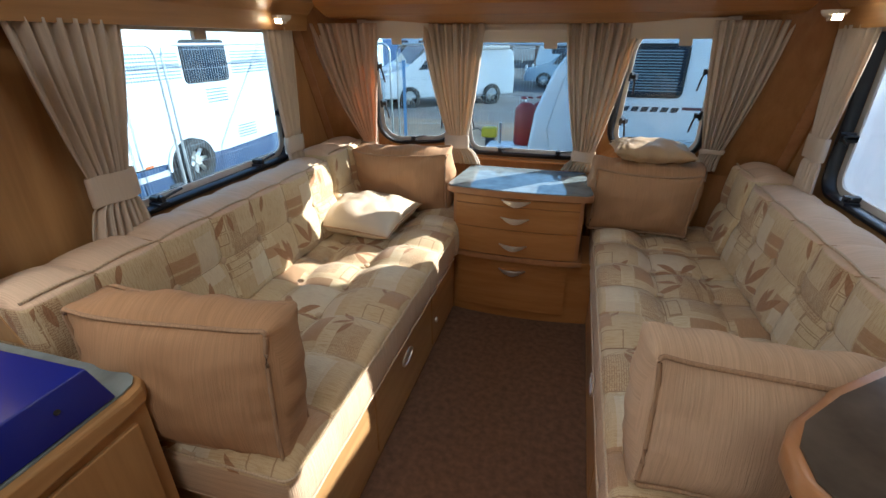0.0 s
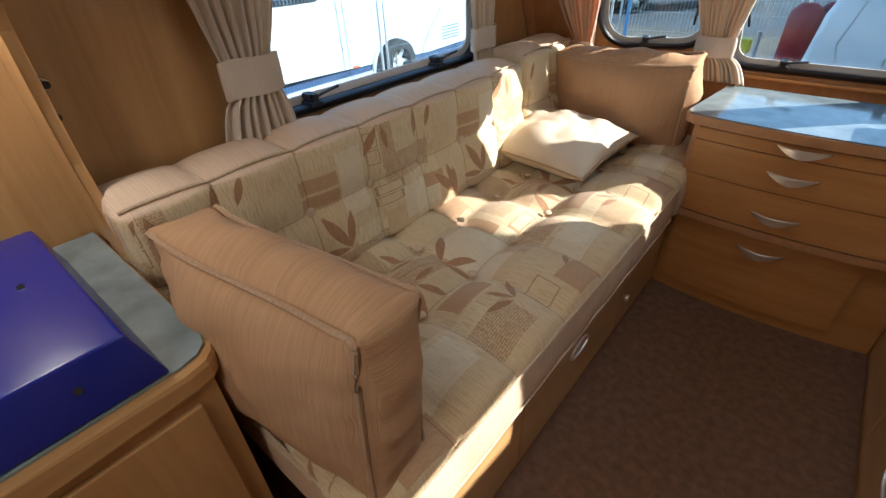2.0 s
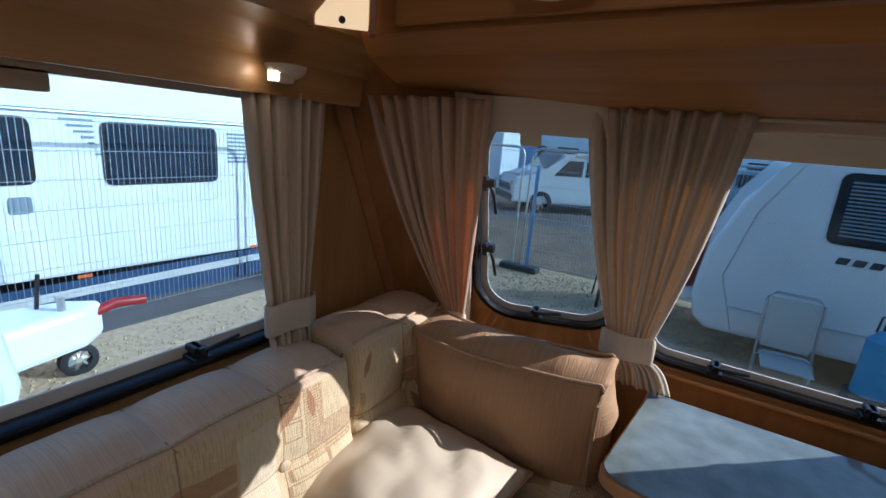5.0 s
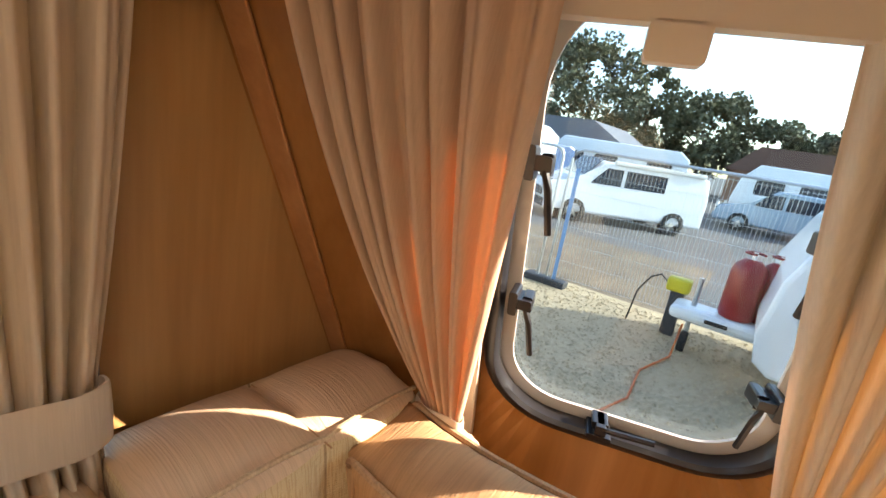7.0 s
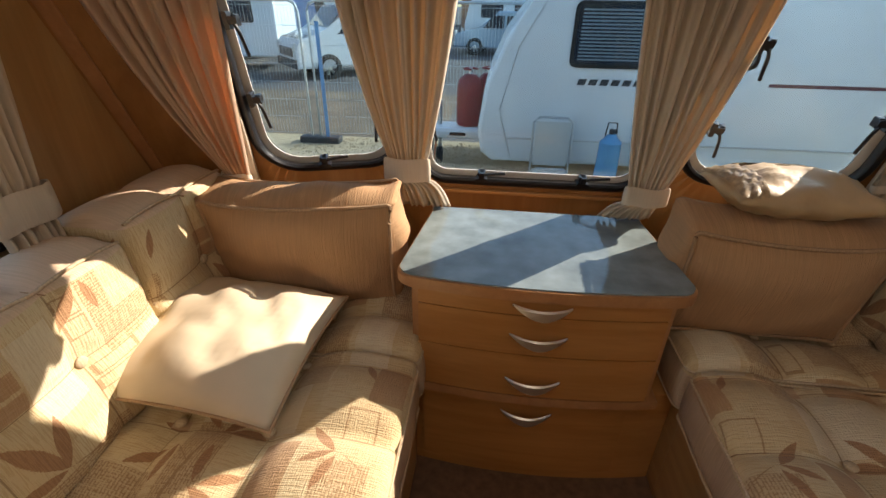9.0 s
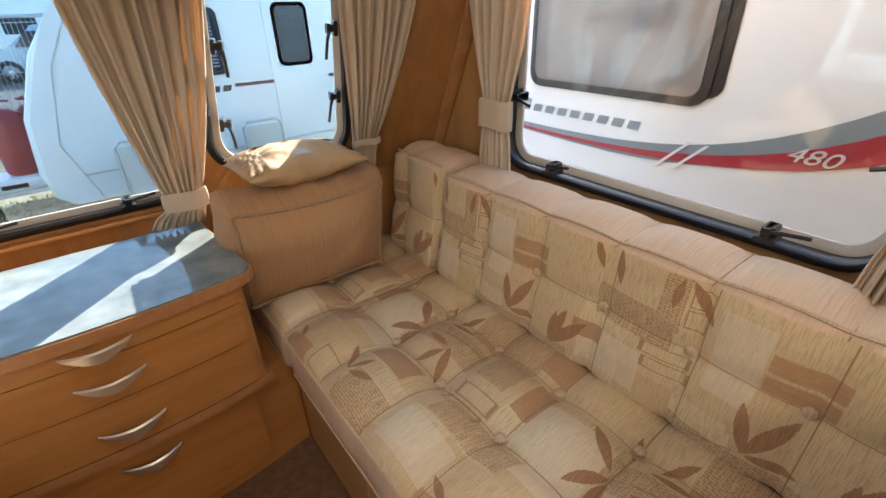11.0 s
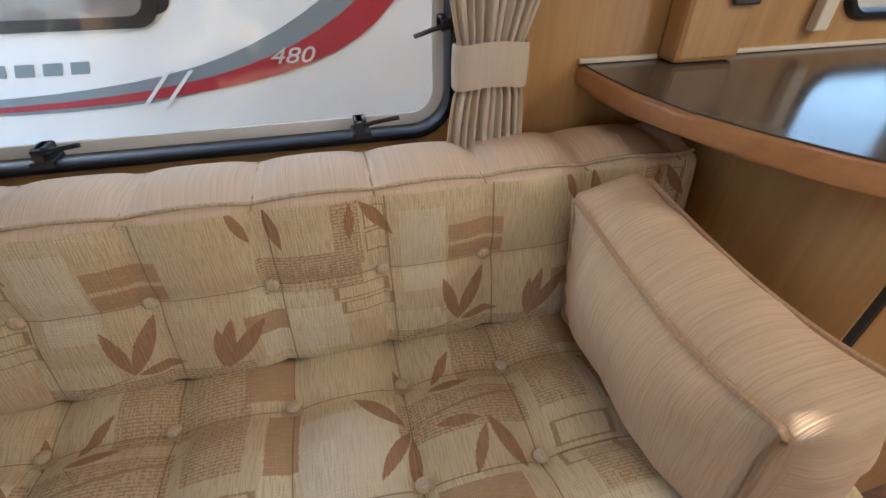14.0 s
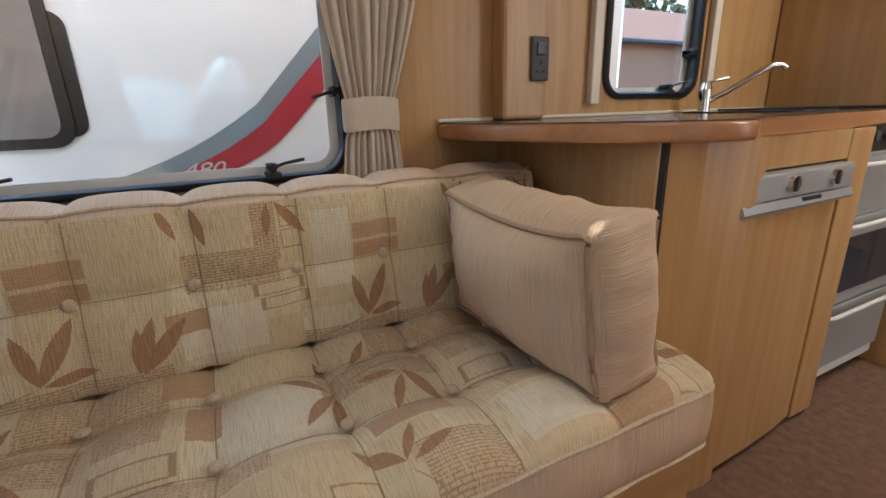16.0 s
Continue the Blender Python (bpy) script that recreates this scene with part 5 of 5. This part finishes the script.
ribbon(t, "grey_stripe", g, curve_pts([(5.75, 0.675), (4.9, 0.660), (4.55, 0.70), (4.14, 1.0)]) + [(3.66, 1.52)], curve_pts([(5.75, 0.640), (4.9, 0.600), (4.45, 0.58), (4.05, 1.0)]) + [(3.55, 1.52)], GREYS, 0.004)
ribbon(t, "red_stripe", g, curve_pts([(5.70, 0.655), (4.9, 0.630), (4.45, 0.68), (4.12, 0.93)]) + [(3.65, 1.42)], curve_pts([(5.70, 0.645), (4.9, 0.610), (4.25, 0.64), (4.02, 0.90)]) + [(3.50, 1.42)], REDS, 0.007)
for k in (0, 1):
    ribbon(t, "white_slash", g, [(4.90 - 0.07 * k, 0.61), (4.78 - 0.07 * k, 0.73)], [(4.885 - 0.07 * k, 0.61), (4.765 - 0.07 * k, 0.73)], WHITE, 0.010)
fc = bpy.data.curves.new("number", "FONT")
fc.body, fc.size, fc.extrude, fc.shear = "480", 0.09, 0.003, 0.35
fo = bpy.data.objects.new("tmp_text", fc)
scene.collection.objects.link(fo)
bpy.context.view_layer.update()
tm = bpy.data.meshes.new_from_object(fo.evaluated_get(bpy.context.evaluated_depsgraph_get()))
bpy.data.objects.remove(fo)
tm.transform(Matrix.Translation((1.952, 4.45, 0.735)) @ Euler((radians(90), 0, radians(-90))).to_matrix().to_4x4() @ Matrix.Diagonal((1.1, 0.8, 1, 1)))
tm.materials.append(GREYP)
nb = new("number", tm)
nb.parent = t
for k in range(9):
    y = 5.67 - k * 0.077
    hgt = 0.058 if k == 0 else 0.036
    ribbon(t, "letter_bar", g, [(y, 0.738), (y - 0.012, 0.738 + hgt)], [(y - 0.052, 0.738), (y - 0.064, 0.738 + hgt)], GREYS, 0.004)
wheel(t, (1.93 + 0.13, 3.4, GZ + 0.32))

# the caravan ahead
t = thing("touring_caravan", (0, 0, 0), "pale touring caravan with a dark framed window and curved nose", "caravan")
f = lambda u, v, w: (u, 8.9 + w, v)
prof = [(-0.18, GZ + 0.36), (5.2, GZ + 0.36), (5.2, GZ + 2.55), (1.1, GZ + 2.55), (0.55, GZ + 2.35), (0.11, GZ + 1.88), (-0.10, GZ + 1.59), (-0.29, GZ + 1.12), (-0.345, GZ + 0.68), (-0.30, GZ + 0.45)]
part("body", prism(prof, 0, 2.1, f=f, bevel=0.04), WHITE, t)
g = lambda u, v, w: (u, 8.9 - w, v)
glazed(t, g, 0.50, 1.33, 0.70, 1.27)
side_box(t, "door", g, 1.75, 2.35, GZ + 0.42, 1.62, WHITE, 0.06, 0.014)
glazed(t, g, 1.83, 2.2, 0.72, 1.3, False)
side_box(t, "maroon_stripe", g, 1.36, 4.5, 0.575, 0.607, mat("maroon_stripe", (0.16, 0.05, 0.06), 0.5), 0.005, 0.004)
for k in range(7):
    x = 0.60 + k * 0.106
    part("letter_bar", prism([(x, 0.545), (x + 0.075, 0.545), (x + 0.095, 0.60), (x + 0.02, 0.60)], 0.001, 0.006, f=g), DKGREY, t)
part("seam", tube([(0.02, 8.897, GZ + 0.4), (-0.13, 8.897, GZ + 0.9), (0.02, 8.897, GZ + 1.5), (0.3, 8.897, GZ + 2.0)], 0.006), GREYP, t, smooth=True)
part("rail", tube([(-0.05, 8.88, GZ + 0.62), (5.0, 8.88, GZ + 0.62)], 0.008), GREYP, t, smooth=True)
part("a_frame", box(-1.05, -0.25, 9.7, 10.1, GZ + 0.36, GZ + 0.50, 0.05), WHITE, t, "white moulded hitch cover")
part("hitch_hole", box(-0.72, -0.52, 9.69, 9.695, GZ + 0.41, GZ + 0.45, 0.004), DARK, t)
part("jockey_leg", cyl((-0.86, 9.9, GZ + 0.12), (-0.86, 9.9, GZ + 0.80), 0.025), GALV, t)
wheel(t, (-0.86, 9.85, GZ + 0.11), 0.11, 0.07)
wheel(t, (2.9, 9.02, GZ + 0.31), axis="y")
for x in (-0.50, -0.28):
    b = thing("gas_cylinder", (x, 9.85 + (x + 0.6) * 0.6, GZ + 0.505), "red gas cylinder with a collar and valve on the hitch", "gas bottle", "gas cylinders")
    pr = [(0.0, 0.0), (0.14, 0.0), (0.155, 0.03), (0.155, 0.46), (0.14, 0.53), (0.09, 0.58), (0.07, 0.60)]
    loops = [[(r * math.cos(a), r * math.sin(a), z) for a in [2 * math.pi * k / 24 for k in range(24)]] for r, z in pr[1:]]
    bm = bmesh.new()
    vs = [[bm.verts.new(p) for p in lp] for lp in loops]
    for i in range(len(vs) - 1):
        for k in range(24):
            bm.faces.new((vs[i][k], vs[i][(k + 1) % 24], vs[i + 1][(k + 1) % 24], vs[i + 1][k]))
    bm.faces.new(vs[0][::-1])
    bm.faces.new(vs[-1])
    part("shell", bm, RED, b, smooth=True)
    part("collar", tube([(0.08 * math.cos(a), 0.08 * math.sin(a), 0.66) for a in [k * 0.35 for k in range(15)]], 0.012), RED, b, smooth=True)
    part("valve", cyl((0, 0, 0.60), (0, 0, 0.67), 0.02), CHROME, b)
    if x < -0.5:
        part("label_plate", prism([(0.0, 0.26), (0.04, 0.30), (0.0, 0.34), (-0.04, 0.30)], 0.001, 0.004, f=lambda u, v, w: (u, -0.155 - w, v)), GREYP, b, "white diamond label")
for x0 in (0.22, 1.30):
    t = thing("camping_chair", (x0, 8.6, GZ), "white tubular folding chair leaning beside the caravan", "chair", "folding chairs")
    for y, z0, z1 in ((0.12, 0.02, 0.88), (0.0, 0.02, 0.40)):
        part("tube_frame", tube([(0, y - 0.05, z0), (0, y, z1 - 0.05), (0.05, y, z1), (0.33, y, z1), (0.38, y, z1 - 0.05), (0.38, y - 0.05, z0)], 0.011), GALV, t, smooth=True)
    part("backrest", box(0.02, 0.36, 0.105, 0.112, 0.40, 0.84, 0.003), GREYP, t)
    part("seat", box(0.02, 0.36, -0.30, 0.08, 0.36, 0.372, 0.003), GREYP, t)
t = thing("water_bottle", (0.93, 8.5, GZ), "large clear blue plastic water bottle with a handle", "bottle")
part("body", cyl((0, 0, 0.30), (0, 0, 0.72), 0.11, 0.10, 20), mat("blue_bottle", (0.12, 0.38, 0.62), 0.15), t, smooth=True)
part("neck", cyl((0, 0, 0.72), (0, 0, 0.80), 0.10, 0.03, 20), mat("blue_bottle_neck", (0.12, 0.38, 0.62), 0.15), t, smooth=True)
part("cap", cyl((0, 0, 0.80), (0, 0, 0.84), 0.03), DKGREY, t)
part("handle", tube([(-0.06, 0, 0.78), (-0.05, 0, 0.90), (0.03, 0, 0.90), (0.04, 0, 0.80)], 0.008), DKGREY, t, smooth=True)
part("stand", box(-0.13, 0.13, -0.1, 0.1, 0, 0.30, 0.01), DKGREY, t)
t = thing("pump", (-1.05, 10.2, GZ), "small yellow pump with a trailing cable on the hitch", "pump")
part("body", box(-0.14, 0.10, -0.08, 0.08, 0.52, 0.68, 0.03), YEL, t)
part("stand", box(-0.08, 0.06, -0.05, 0.05, 0.0, 0.52, 0.01), DKGREY, t)
part("cable", tube([(-0.14, 0, 0.6), (-0.22, 0, 0.66), (-0.32, 0, 0.60), (-0.42, 0, 0.40), (-0.46, 0, 0.02)], 0.01), BLACK, t, smooth=True)
t = thing("orange_cable", (0, 0, GZ), "thin orange cable lying across the gravel", "cable")
part("cable", tube([(-0.9, 9.8, 0.3), (-0.9, 9.5, 0.03), (-1.05, 8.9, 0.03), (-1.0, 8.3, 0.03), (-1.2, 7.6, 0.03)], 0.010), ORANGE, t, smooth=True)

# the caravans to the left
t = thing("touring_caravan", (0, 0, 0), "white touring caravan with dark windows behind a mesh fence", "caravan")
f = lambda u, v, w: (-5.2 - w, u, v)
prof = [(4.3, GZ + 0.42), (9.2, GZ + 0.30), (11.5, GZ + 0.35), (11.5, GZ + 2.2), (9.0, GZ + 2.25), (4.6, GZ + 2.12), (4.2, GZ + 1.7)]
part("body", prism(prof, 0, 2.2, f=f, bevel=0.05), WHITE, t)
g = lambda u, v, w: (-5.2 + w, u, v)
glazed(t, g, 6.10, 7.22, 0.59, 1.18, False)
glazed(t, g, 5.18, 5.60, 0.62, 1.18, False)
glazed(t, g, 8.6, 9.5, 0.72, 1.30, False)
for k in range(7):
    side_box(t, "louvre", g, 5.80 + 0.05 * k, 6.05, 1.17 - 0.05 * k, 1.19 - 0.05 * k, GREYS, 0.004, 0.008)
for u0, u1, z0, n in ((7.35, 8.55, 0.80, 8), (9.6, 11.2, 0.80, 8), (8.95, 9.4, 0.42, 5), (9.5, 9.95, -0.20, 5)):
    for k in range(n):
        side_box(t, "louvre", g, u0, u1, z0 + k * 0.045, z0 + 0.022 + k * 0.045, GREYS, 0.004, 0.008)
side_box(t, "locker", g, 5.30, 5.62, -0.2, 0.24, WHITE, 0.04, 0.012)
side_box(t, "vent", g, 5.40, 5.55, 0.38, 0.52, GREYS, 0.02, 0.014)
side_box(t, "skirt", g, 4.6, 7.95, -0.44, -0.36, GREYP, 0.01, 0.010)
part("under_skirt", box(-5.25, -5.22, 4.7, 11.3, GZ, GZ + 0.33), mat("dark_blue_sheet", (0.02, 0.06, 0.14), 0.6), t, "dark blue sheeting below the body")
part("wheel_arch", tube([(-5.19, 8.39 + 0.42 * math.cos(a), -0.40 + 0.42 * math.sin(a)) for a in [k * math.pi / 12 for k in range(13)]], 0.03), WHITE, t, smooth=True)
# Flat disc coloured as the shade under the wheel arch.
part("arch_hollow", cyl((-5.21, 8.39, -0.40), (-5.18, 8.39, -0.40), 0.40, n=28), DARK, t)
wheel(t, (-5.12, 8.39, GZ + 0.30))
for y in (5.8, 7.6):
    side_box(t, "marker", g, y, y + 0.12, -0.27, -0.24, ORANGE, 0.01, 0.012)
t = thing("touring_caravan", (0, 0, 0), "white touring caravan with an orange marker lamp and hitch", "caravan")
f = lambda u, v, w: (-2.45 - w, u, v)
prof = [(0.0, GZ + 0.3), (4.1, GZ + 0.3), (4.62, GZ + 0.42), (4.70, GZ + 0.8), (4.66, GZ + 1.12), (4.5, GZ + 1.5), (4.28, GZ + 1.95), (3.9, GZ + 2.4), (3.3, GZ + 2.6), (0.0, GZ + 2.6)]
part("body", prism(prof, 0, 2.1, f=f, bevel=0.06), WHITE, t)
g = lambda u, v, w: (-2.45 + w, u, v)
side_box(t, "marker", g, 4.40, 4.50, 0.535, 0.565, ORANGE, 0.012, 0.015)
part("a_frame", prism([(-4.4, 4.55), (-3.7, 4.55), (-3.92, 5.40), (-4.08, 5.56), (-4.22, 5.40)], -0.40, -0.10, bevel=0.05), WHITE, t, "white moulded hitch cover")
part("coupling", tube([(-4.08, 5.45, -0.22), (-4.08, 5.66, -0.16), (-4.06, 5.86, -0.18)], 0.04), RED, t, smooth=True)
part("brake_lever", tube([(-4.14, 5.20, -0.14), (-4.16, 5.24, 0.14)], 0.014), BLACK, t, smooth=True)
part("jockey_post", cyl((-4.0, 5.30, GZ + 0.12), (-4.0, 5.30, 0.0), 0.025), GALV, t)
wheel(t, (-4.0, 5.36, GZ + 0.12), 0.12, 0.07)
side_box(t, "white_trim", g, 0.2, 4.3, GZ + 0.9, GZ + 0.93, GREYP, 0.005, 0.006)


def fence(a, b, h, label, posts_blue=False):
    a, b = Vector(a), Vector(b)
    d = (b - a).normalized()
    L = (b - a).length
    t = thing("fence_panel", (a.x, a.y, GZ), label, "fence", "temporary fence panels")
    m = pose(0, 0, 0, 0, 0, math.degrees(math.atan2(d.y, d.x)))
    R = lambda x, z: m @ Vector((x, 0, z))
    part("tube_frame", tube([R(0, 0.05), R(0, h - 0.12), R(0.03, h - 0.04), R(0.12, h), R(L - 0.12, h), R(L - 0.03, h - 0.04), R(L, h - 0.12), R(L, 0.05)], 0.019, n=8), GALV, t, smooth=True)
    bm = bmesh.new()
    n = int(L / 0.045)
    for k in range(1, n):
        tube([R(k * L / n, 0.14), R(k * L / n, h - 0.01)], 0.0022, n=3, bm=bm)
    for k in range(8):
        z = 0.14 + k * (h - 0.2) / 7
        tube([R(0, z), R(L, z)], 0.003, n=3, bm=bm)
    part("wire_mesh", bm, GALV, t, kind="stuff")
    part("foot", box(-0.3, 0.3, -0.1, 0.1, 0, 0.10, 0.02), DKGREY, t)


fence((-4.75, 4.4, 0), (-4.75, 7.75, 0), 1.86, "galvanised mesh fence panel in front of the caravan")
fence((-4.75, 7.85, 0), (-4.75, 11.2, 0), 1.86, "galvanised mesh fence panel beside the caravan wheel")
fence((-2.72, 10.55, 0), (0.7, 10.9, 0), 1.86, "galvanised mesh fence panel across the yard")
fence((-6.1, 10.3, 0), (-2.85, 10.55, 0), 1.86, "galvanised mesh fence panel across the yard")
t = thing("blue_tarpaulin", (0, 0, 0), "strip of faded blue sheeting tied to the fence", "tarpaulin")
part("sheet", prism([(-2.625, 10.515), (-2.575, 10.518), (-2.570, 10.512), (-2.62, 10.509)], GZ + 0.1, GZ + 1.62), BLUEP, t)


def vehicle(name, at, rz, L, H, W, m, label, kindcat, van=True, dark=None):
    t = thing(name, at, label, kindcat, "parked vehicles", rz=rz)
    if van:
        pr = [(0.0, 0.30), (L, 0.30), (L + 0.02, 1.0), (L - 0.08, H - 0.1), (L - 0.3, H), (1.65, H), (1.45, H - 0.04), (0.85, 1.18), (0.12, 1.0), (0.0, 0.80)]
    else:
        pr = [(0.0, 0.28), (L, 0.28), (L, 0.95), (L - 0.18, 1.15), (L - 0.35, H), (1.75, H), (1.05, 0.98), (0.1, 0.82), (0.0, 0.6)]
    part("body", prism(pr, 0, W, f=lambda u, v, w: (u, w, v), bevel=0.06), m, t)
    g = lambda u, v, w: (u, -w, v)
    zt, zb = H - 0.16, 1.12 if van else 0.98
    for pts in ([(1.15, zb), (2.0, zb), (2.0, zt), (1.55, zt)], [(2.1, zb), (3.25, zb), (3.25, zt), (2.1, zt)], [(3.35, zb), (L - 0.3, zb), (L - 0.38, zt), (3.35, zt)]):
        if pts[1][0] > pts[0][0] + 0.2 and not (van and pts[0][0] > 3):
            part("side_window", prism(pts, -0.002, 0.008, f=g), TINT, t)
    part("windscreen", prism([(0.15, 0.05), (1.45, 0.05), (1.45, 0.4), (0.15, 0.4)], 0, 0.01, f=lambda u, v, w: ((0.92 if van else 1.12) + v * (1.35 if van else 1.6) - 0.02 - w, 0.1 + (u - 0.15) / 1.3 * (W - 0.2), (1.22 if van else 1.03) + v * 1.4 + w)), TINT, t)
    part("rear_window", prism([(0.2, zb), (W - 0.2, zb), (W - 0.25, zt), (0.25, zt)], 0, 0.02, f=lambda u, v, w: (L - 0.02 + w, u, v)), TINT, t)
    part("bumper", box(-0.05, 0.15, 0.05, W - 0.05, 0.30, 0.52, 0.03), DKGREY if van else m, t)
    part("grille", box(-0.03, 0.02, 0.3, W - 0.3, 0.58, 0.80, 0.01), BLACK, t)
    for y in (0.08, W - 0.32):
        part("headlight", box(-0.02, 0.06, y, y + 0.24, 0.72, 0.92, 0.02), GREYP, t)
    for x in (0.85, L - 0.85):
        for y in (0.05, W - 0.05):
            wheel(t, (x, y, 0.32), 0.33, 0.2, "y")
    return t


v = vehicle("camper_van", (-5.35, 16.1, GZ - 0.02), 40, 4.55, 1.72, 1.8, WHITE, "white camper van with a chequered bonnet and dark alloy wheels", "van")
for i in range(5):
    for j in range(6):
        if (i + j) % 2:
            part("bonnet_check", box(0.14 + i * 0.14, 0.28 + i * 0.14, 0.15 + j * 0.25, 0.40 + j * 0.25, 1.03 + i * 0.025, 1.04 + i * 0.025), BLACK, v)
part("awning", box(1.7, 4.3, -0.06, 0.06, 1.66, 1.78, 0.03), GREYP, v)
vehicle("estate_car", (-2.1, 24.3, GZ), -6, 4.3, 1.62, 1.8, mat("pale_blue_paint", (0.30, 0.42, 0.52), 0.25, 0.3), "pale blue compact people carrier parked across the yard", "car", False)
vehicle("estate_car", (1.2, 25.0, GZ), -10, 4.3, 1.5, 1.8, mat("blue_paint", (0.06, 0.20, 0.36), 0.25, 0.3), "blue car parked behind the people carrier", "car", False)
vehicle("panel_van", (-9.6, 19.0, GZ), 60, 4.6, 2.0, 1.9, mat("deep_blue_paint", (0.05, 0.12, 0.26), 0.3), "blue van behind the camper van", "van")
for x, y, L, rz in ((-11.5, 17.0, 5.0, 8), (-1.9, 27.5, 5.5, 0), (4.2, 29.0, 6.0, 5), (11.5, 27.0, 6.0, -5), (-9.5, 25.0, 6.0, 10)):
    t = thing("touring_caravan", (x, y, GZ), "white caravan standing in the row across the yard", "caravan", "caravans across the yard", rz=rz)
    part("body", prism([(0, 0.4), (L, 0.4), (L, 2.2), (L - 0.4, 2.5), (0.7, 2.5), (0.15, 1.9), (-0.05, 1.0)], 0, 2.2, f=lambda u, v, w: (u, w, v), bevel=0.06), WHITE, t)
    g = lambda u, v, w: (u, -w, v)
    for u0 in (0.7, 2.2, L - 1.6):
        glazed(t, g, u0, u0 + 1.0, 1.3, 1.9, False)
    wheel(t, (L * 0.55, 0.05, 0.31), axis="y")
t = thing("house", (-16, 30, GZ), "single-storey pale building with a grey slate roof behind the yard", "building")
part("wall", box(0, 9.0, 0, 6, 0, 2.1), RENDERW, t)
part("roof", prism([(-0.3, 2.1), (9.3, 2.1), (6.8, 3.6), (2.0, 3.6)], -0.3, 6.3, f=lambda u, v, w: (u, w, v)), ROOF, t)
for k in range(4):
    part("window", box(0.8 + k * 2.1, 1.9 + k * 2.1, -0.03, 0.0, 0.9, 1.7, 0.005), TINT, t)
t = thing("house", (-3.5, 44, GZ), "low brown brick building with a red tiled roof below the trees", "building")
part("wall", box(0, 10, 0, 6, 0, 2.4), BRICK, t)
part("roof", prism([(-0.3, 2.4), (10.3, 2.4), (8.5, 4.2), (1.5, 4.2)], -0.3, 6.3, f=lambda u, v, w: (u, w, v)), mat("brown_tiles", (0.16, 0.08, 0.06), 0.9), t)
for k in range(3):
    part("window", box(1 + k * 3, 2.2 + k * 3, -0.03, 0.0, 0.9, 1.7, 0.005), TINT, t)
# house seen from the kitchen window
t = thing("house", (9, -15, GZ), "red-brown brick house wall with a terracotta tiled roof", "building")
part("wall", box(0, 5, 0, 14, 0, 3.2), BRICK, t)
part("roof", prism([(-0.3, 3.15), (5.3, 3.15), (2.5, 4.6)], -0.3, 14.3, f=lambda u, v, w: (u, w, v)), mat("terracotta_tiles", (0.45, 0.20, 0.12), 0.9), t)
part("gutter", tube([(-0.33, -0.3, 3.14), (-0.33, 14.3, 3.14)], 0.06, n=8), DKGREY, t, smooth=True)
t = thing("house", (-14, -2, GZ), "red-brown brick house wall with a tiled roof", "building")
part("wall", box(0, 5, 0, 9, 0, 2.4), BRICK, t)
part("roof", prism([(0, 2.4), (5, 2.4), (2.5, 3.9)], -0.3, 9.3, f=lambda u, v, w: (u, w, v)), mat("terracotta_tiles_b", (0.45, 0.20, 0.12), 0.9), t)


def tree(x, y, h, wide, seed):
    rnd = random.Random(seed)
    t = thing("tree", (x, y, GZ), "tall broad green tree behind the buildings", "tree", "trees behind the yard")
    b = cyl((0, 0, 0), (0, 0, h * 0.55), 0.25, 0.14, 8)
    for k in range(6):
        a = k * 1.05 + rnd.random()
        cyl((0, 0, h * (0.3 + 0.04 * k)), (wide * 0.3 * math.cos(a), wide * 0.3 * math.sin(a), h * (0.5 + 0.05 * k)), 0.08, 0.03, 6, b)
    part("trunk", b, BARK, t)
    verts, faces = [], []
    clumps = []
    for k in range(34):
        a, r, z = rnd.uniform(0, 6.28), rnd.uniform(0, 1) ** 0.5, rnd.uniform(0.25, 1.0)
        rr = r * wide * 0.5 * math.sqrt(max(0.05, 1 - ((z - 0.55) / 0.5) ** 2))
        clumps.append((rr * math.cos(a), rr * math.sin(a), z * h, rnd.uniform(0.08, 0.16) * wide))
    for cx2, cy2, cz2, cr in clumps:
        for k in range(170):
            v = Vector((rnd.gauss(0, 1), rnd.gauss(0, 1), rnd.gauss(0, 0.8))).normalized() * cr * rnd.uniform(0.6, 1.05)
            c = Vector((cx2, cy2, cz2)) + v
            s2 = rnd.uniform(0.14, 0.26)
            e1 = Vector((rnd.gauss(0, 1), rnd.gauss(0, 1), rnd.gauss(0, 1))).normalized() * s2
            e2 = e1.cross(Vector((rnd.gauss(0, 1), rnd.gauss(0, 1), rnd.gauss(0, 1)))).normalized() * s2 * 0.7
            n0 = len(verts)
            verts += [c - e1, c + e2, c + e1, c - e2]
            faces.append((n0, n0 + 1, n0 + 2, n0 + 3))
    me = bpy.data.meshes.new("crown")
    me.from_pydata([tuple(v) for v in verts], [], faces)
    me.materials.append(LEAFM)
    c = new("crown", me)
    c.parent = t


for k, (x, y, h, w) in enumerate(((-30, 52, 11, 11), (-23, 50, 12.5, 11), (-17, 50, 12, 10), (-11.5, 50, 10.5, 9), (-6.5, 51, 8.5, 8), (-1.5, 54, 6.5, 7), (3.5, 56, 6.8, 7), (9, 56, 5.8, 7), (15, 56, 6.5, 8), (22, 55, 7.5, 9), (30, 52, 8, 9), (-38, 45, 10, 11), (-34, 30, 9, 9), (-30, 20, 9, 9), (18, 2, 8, 8), (20, 10, 8, 8), (19, -14, 8, 8), (-26, 4, 8, 8))):
    tree(x, y, h, w, 100 + k)
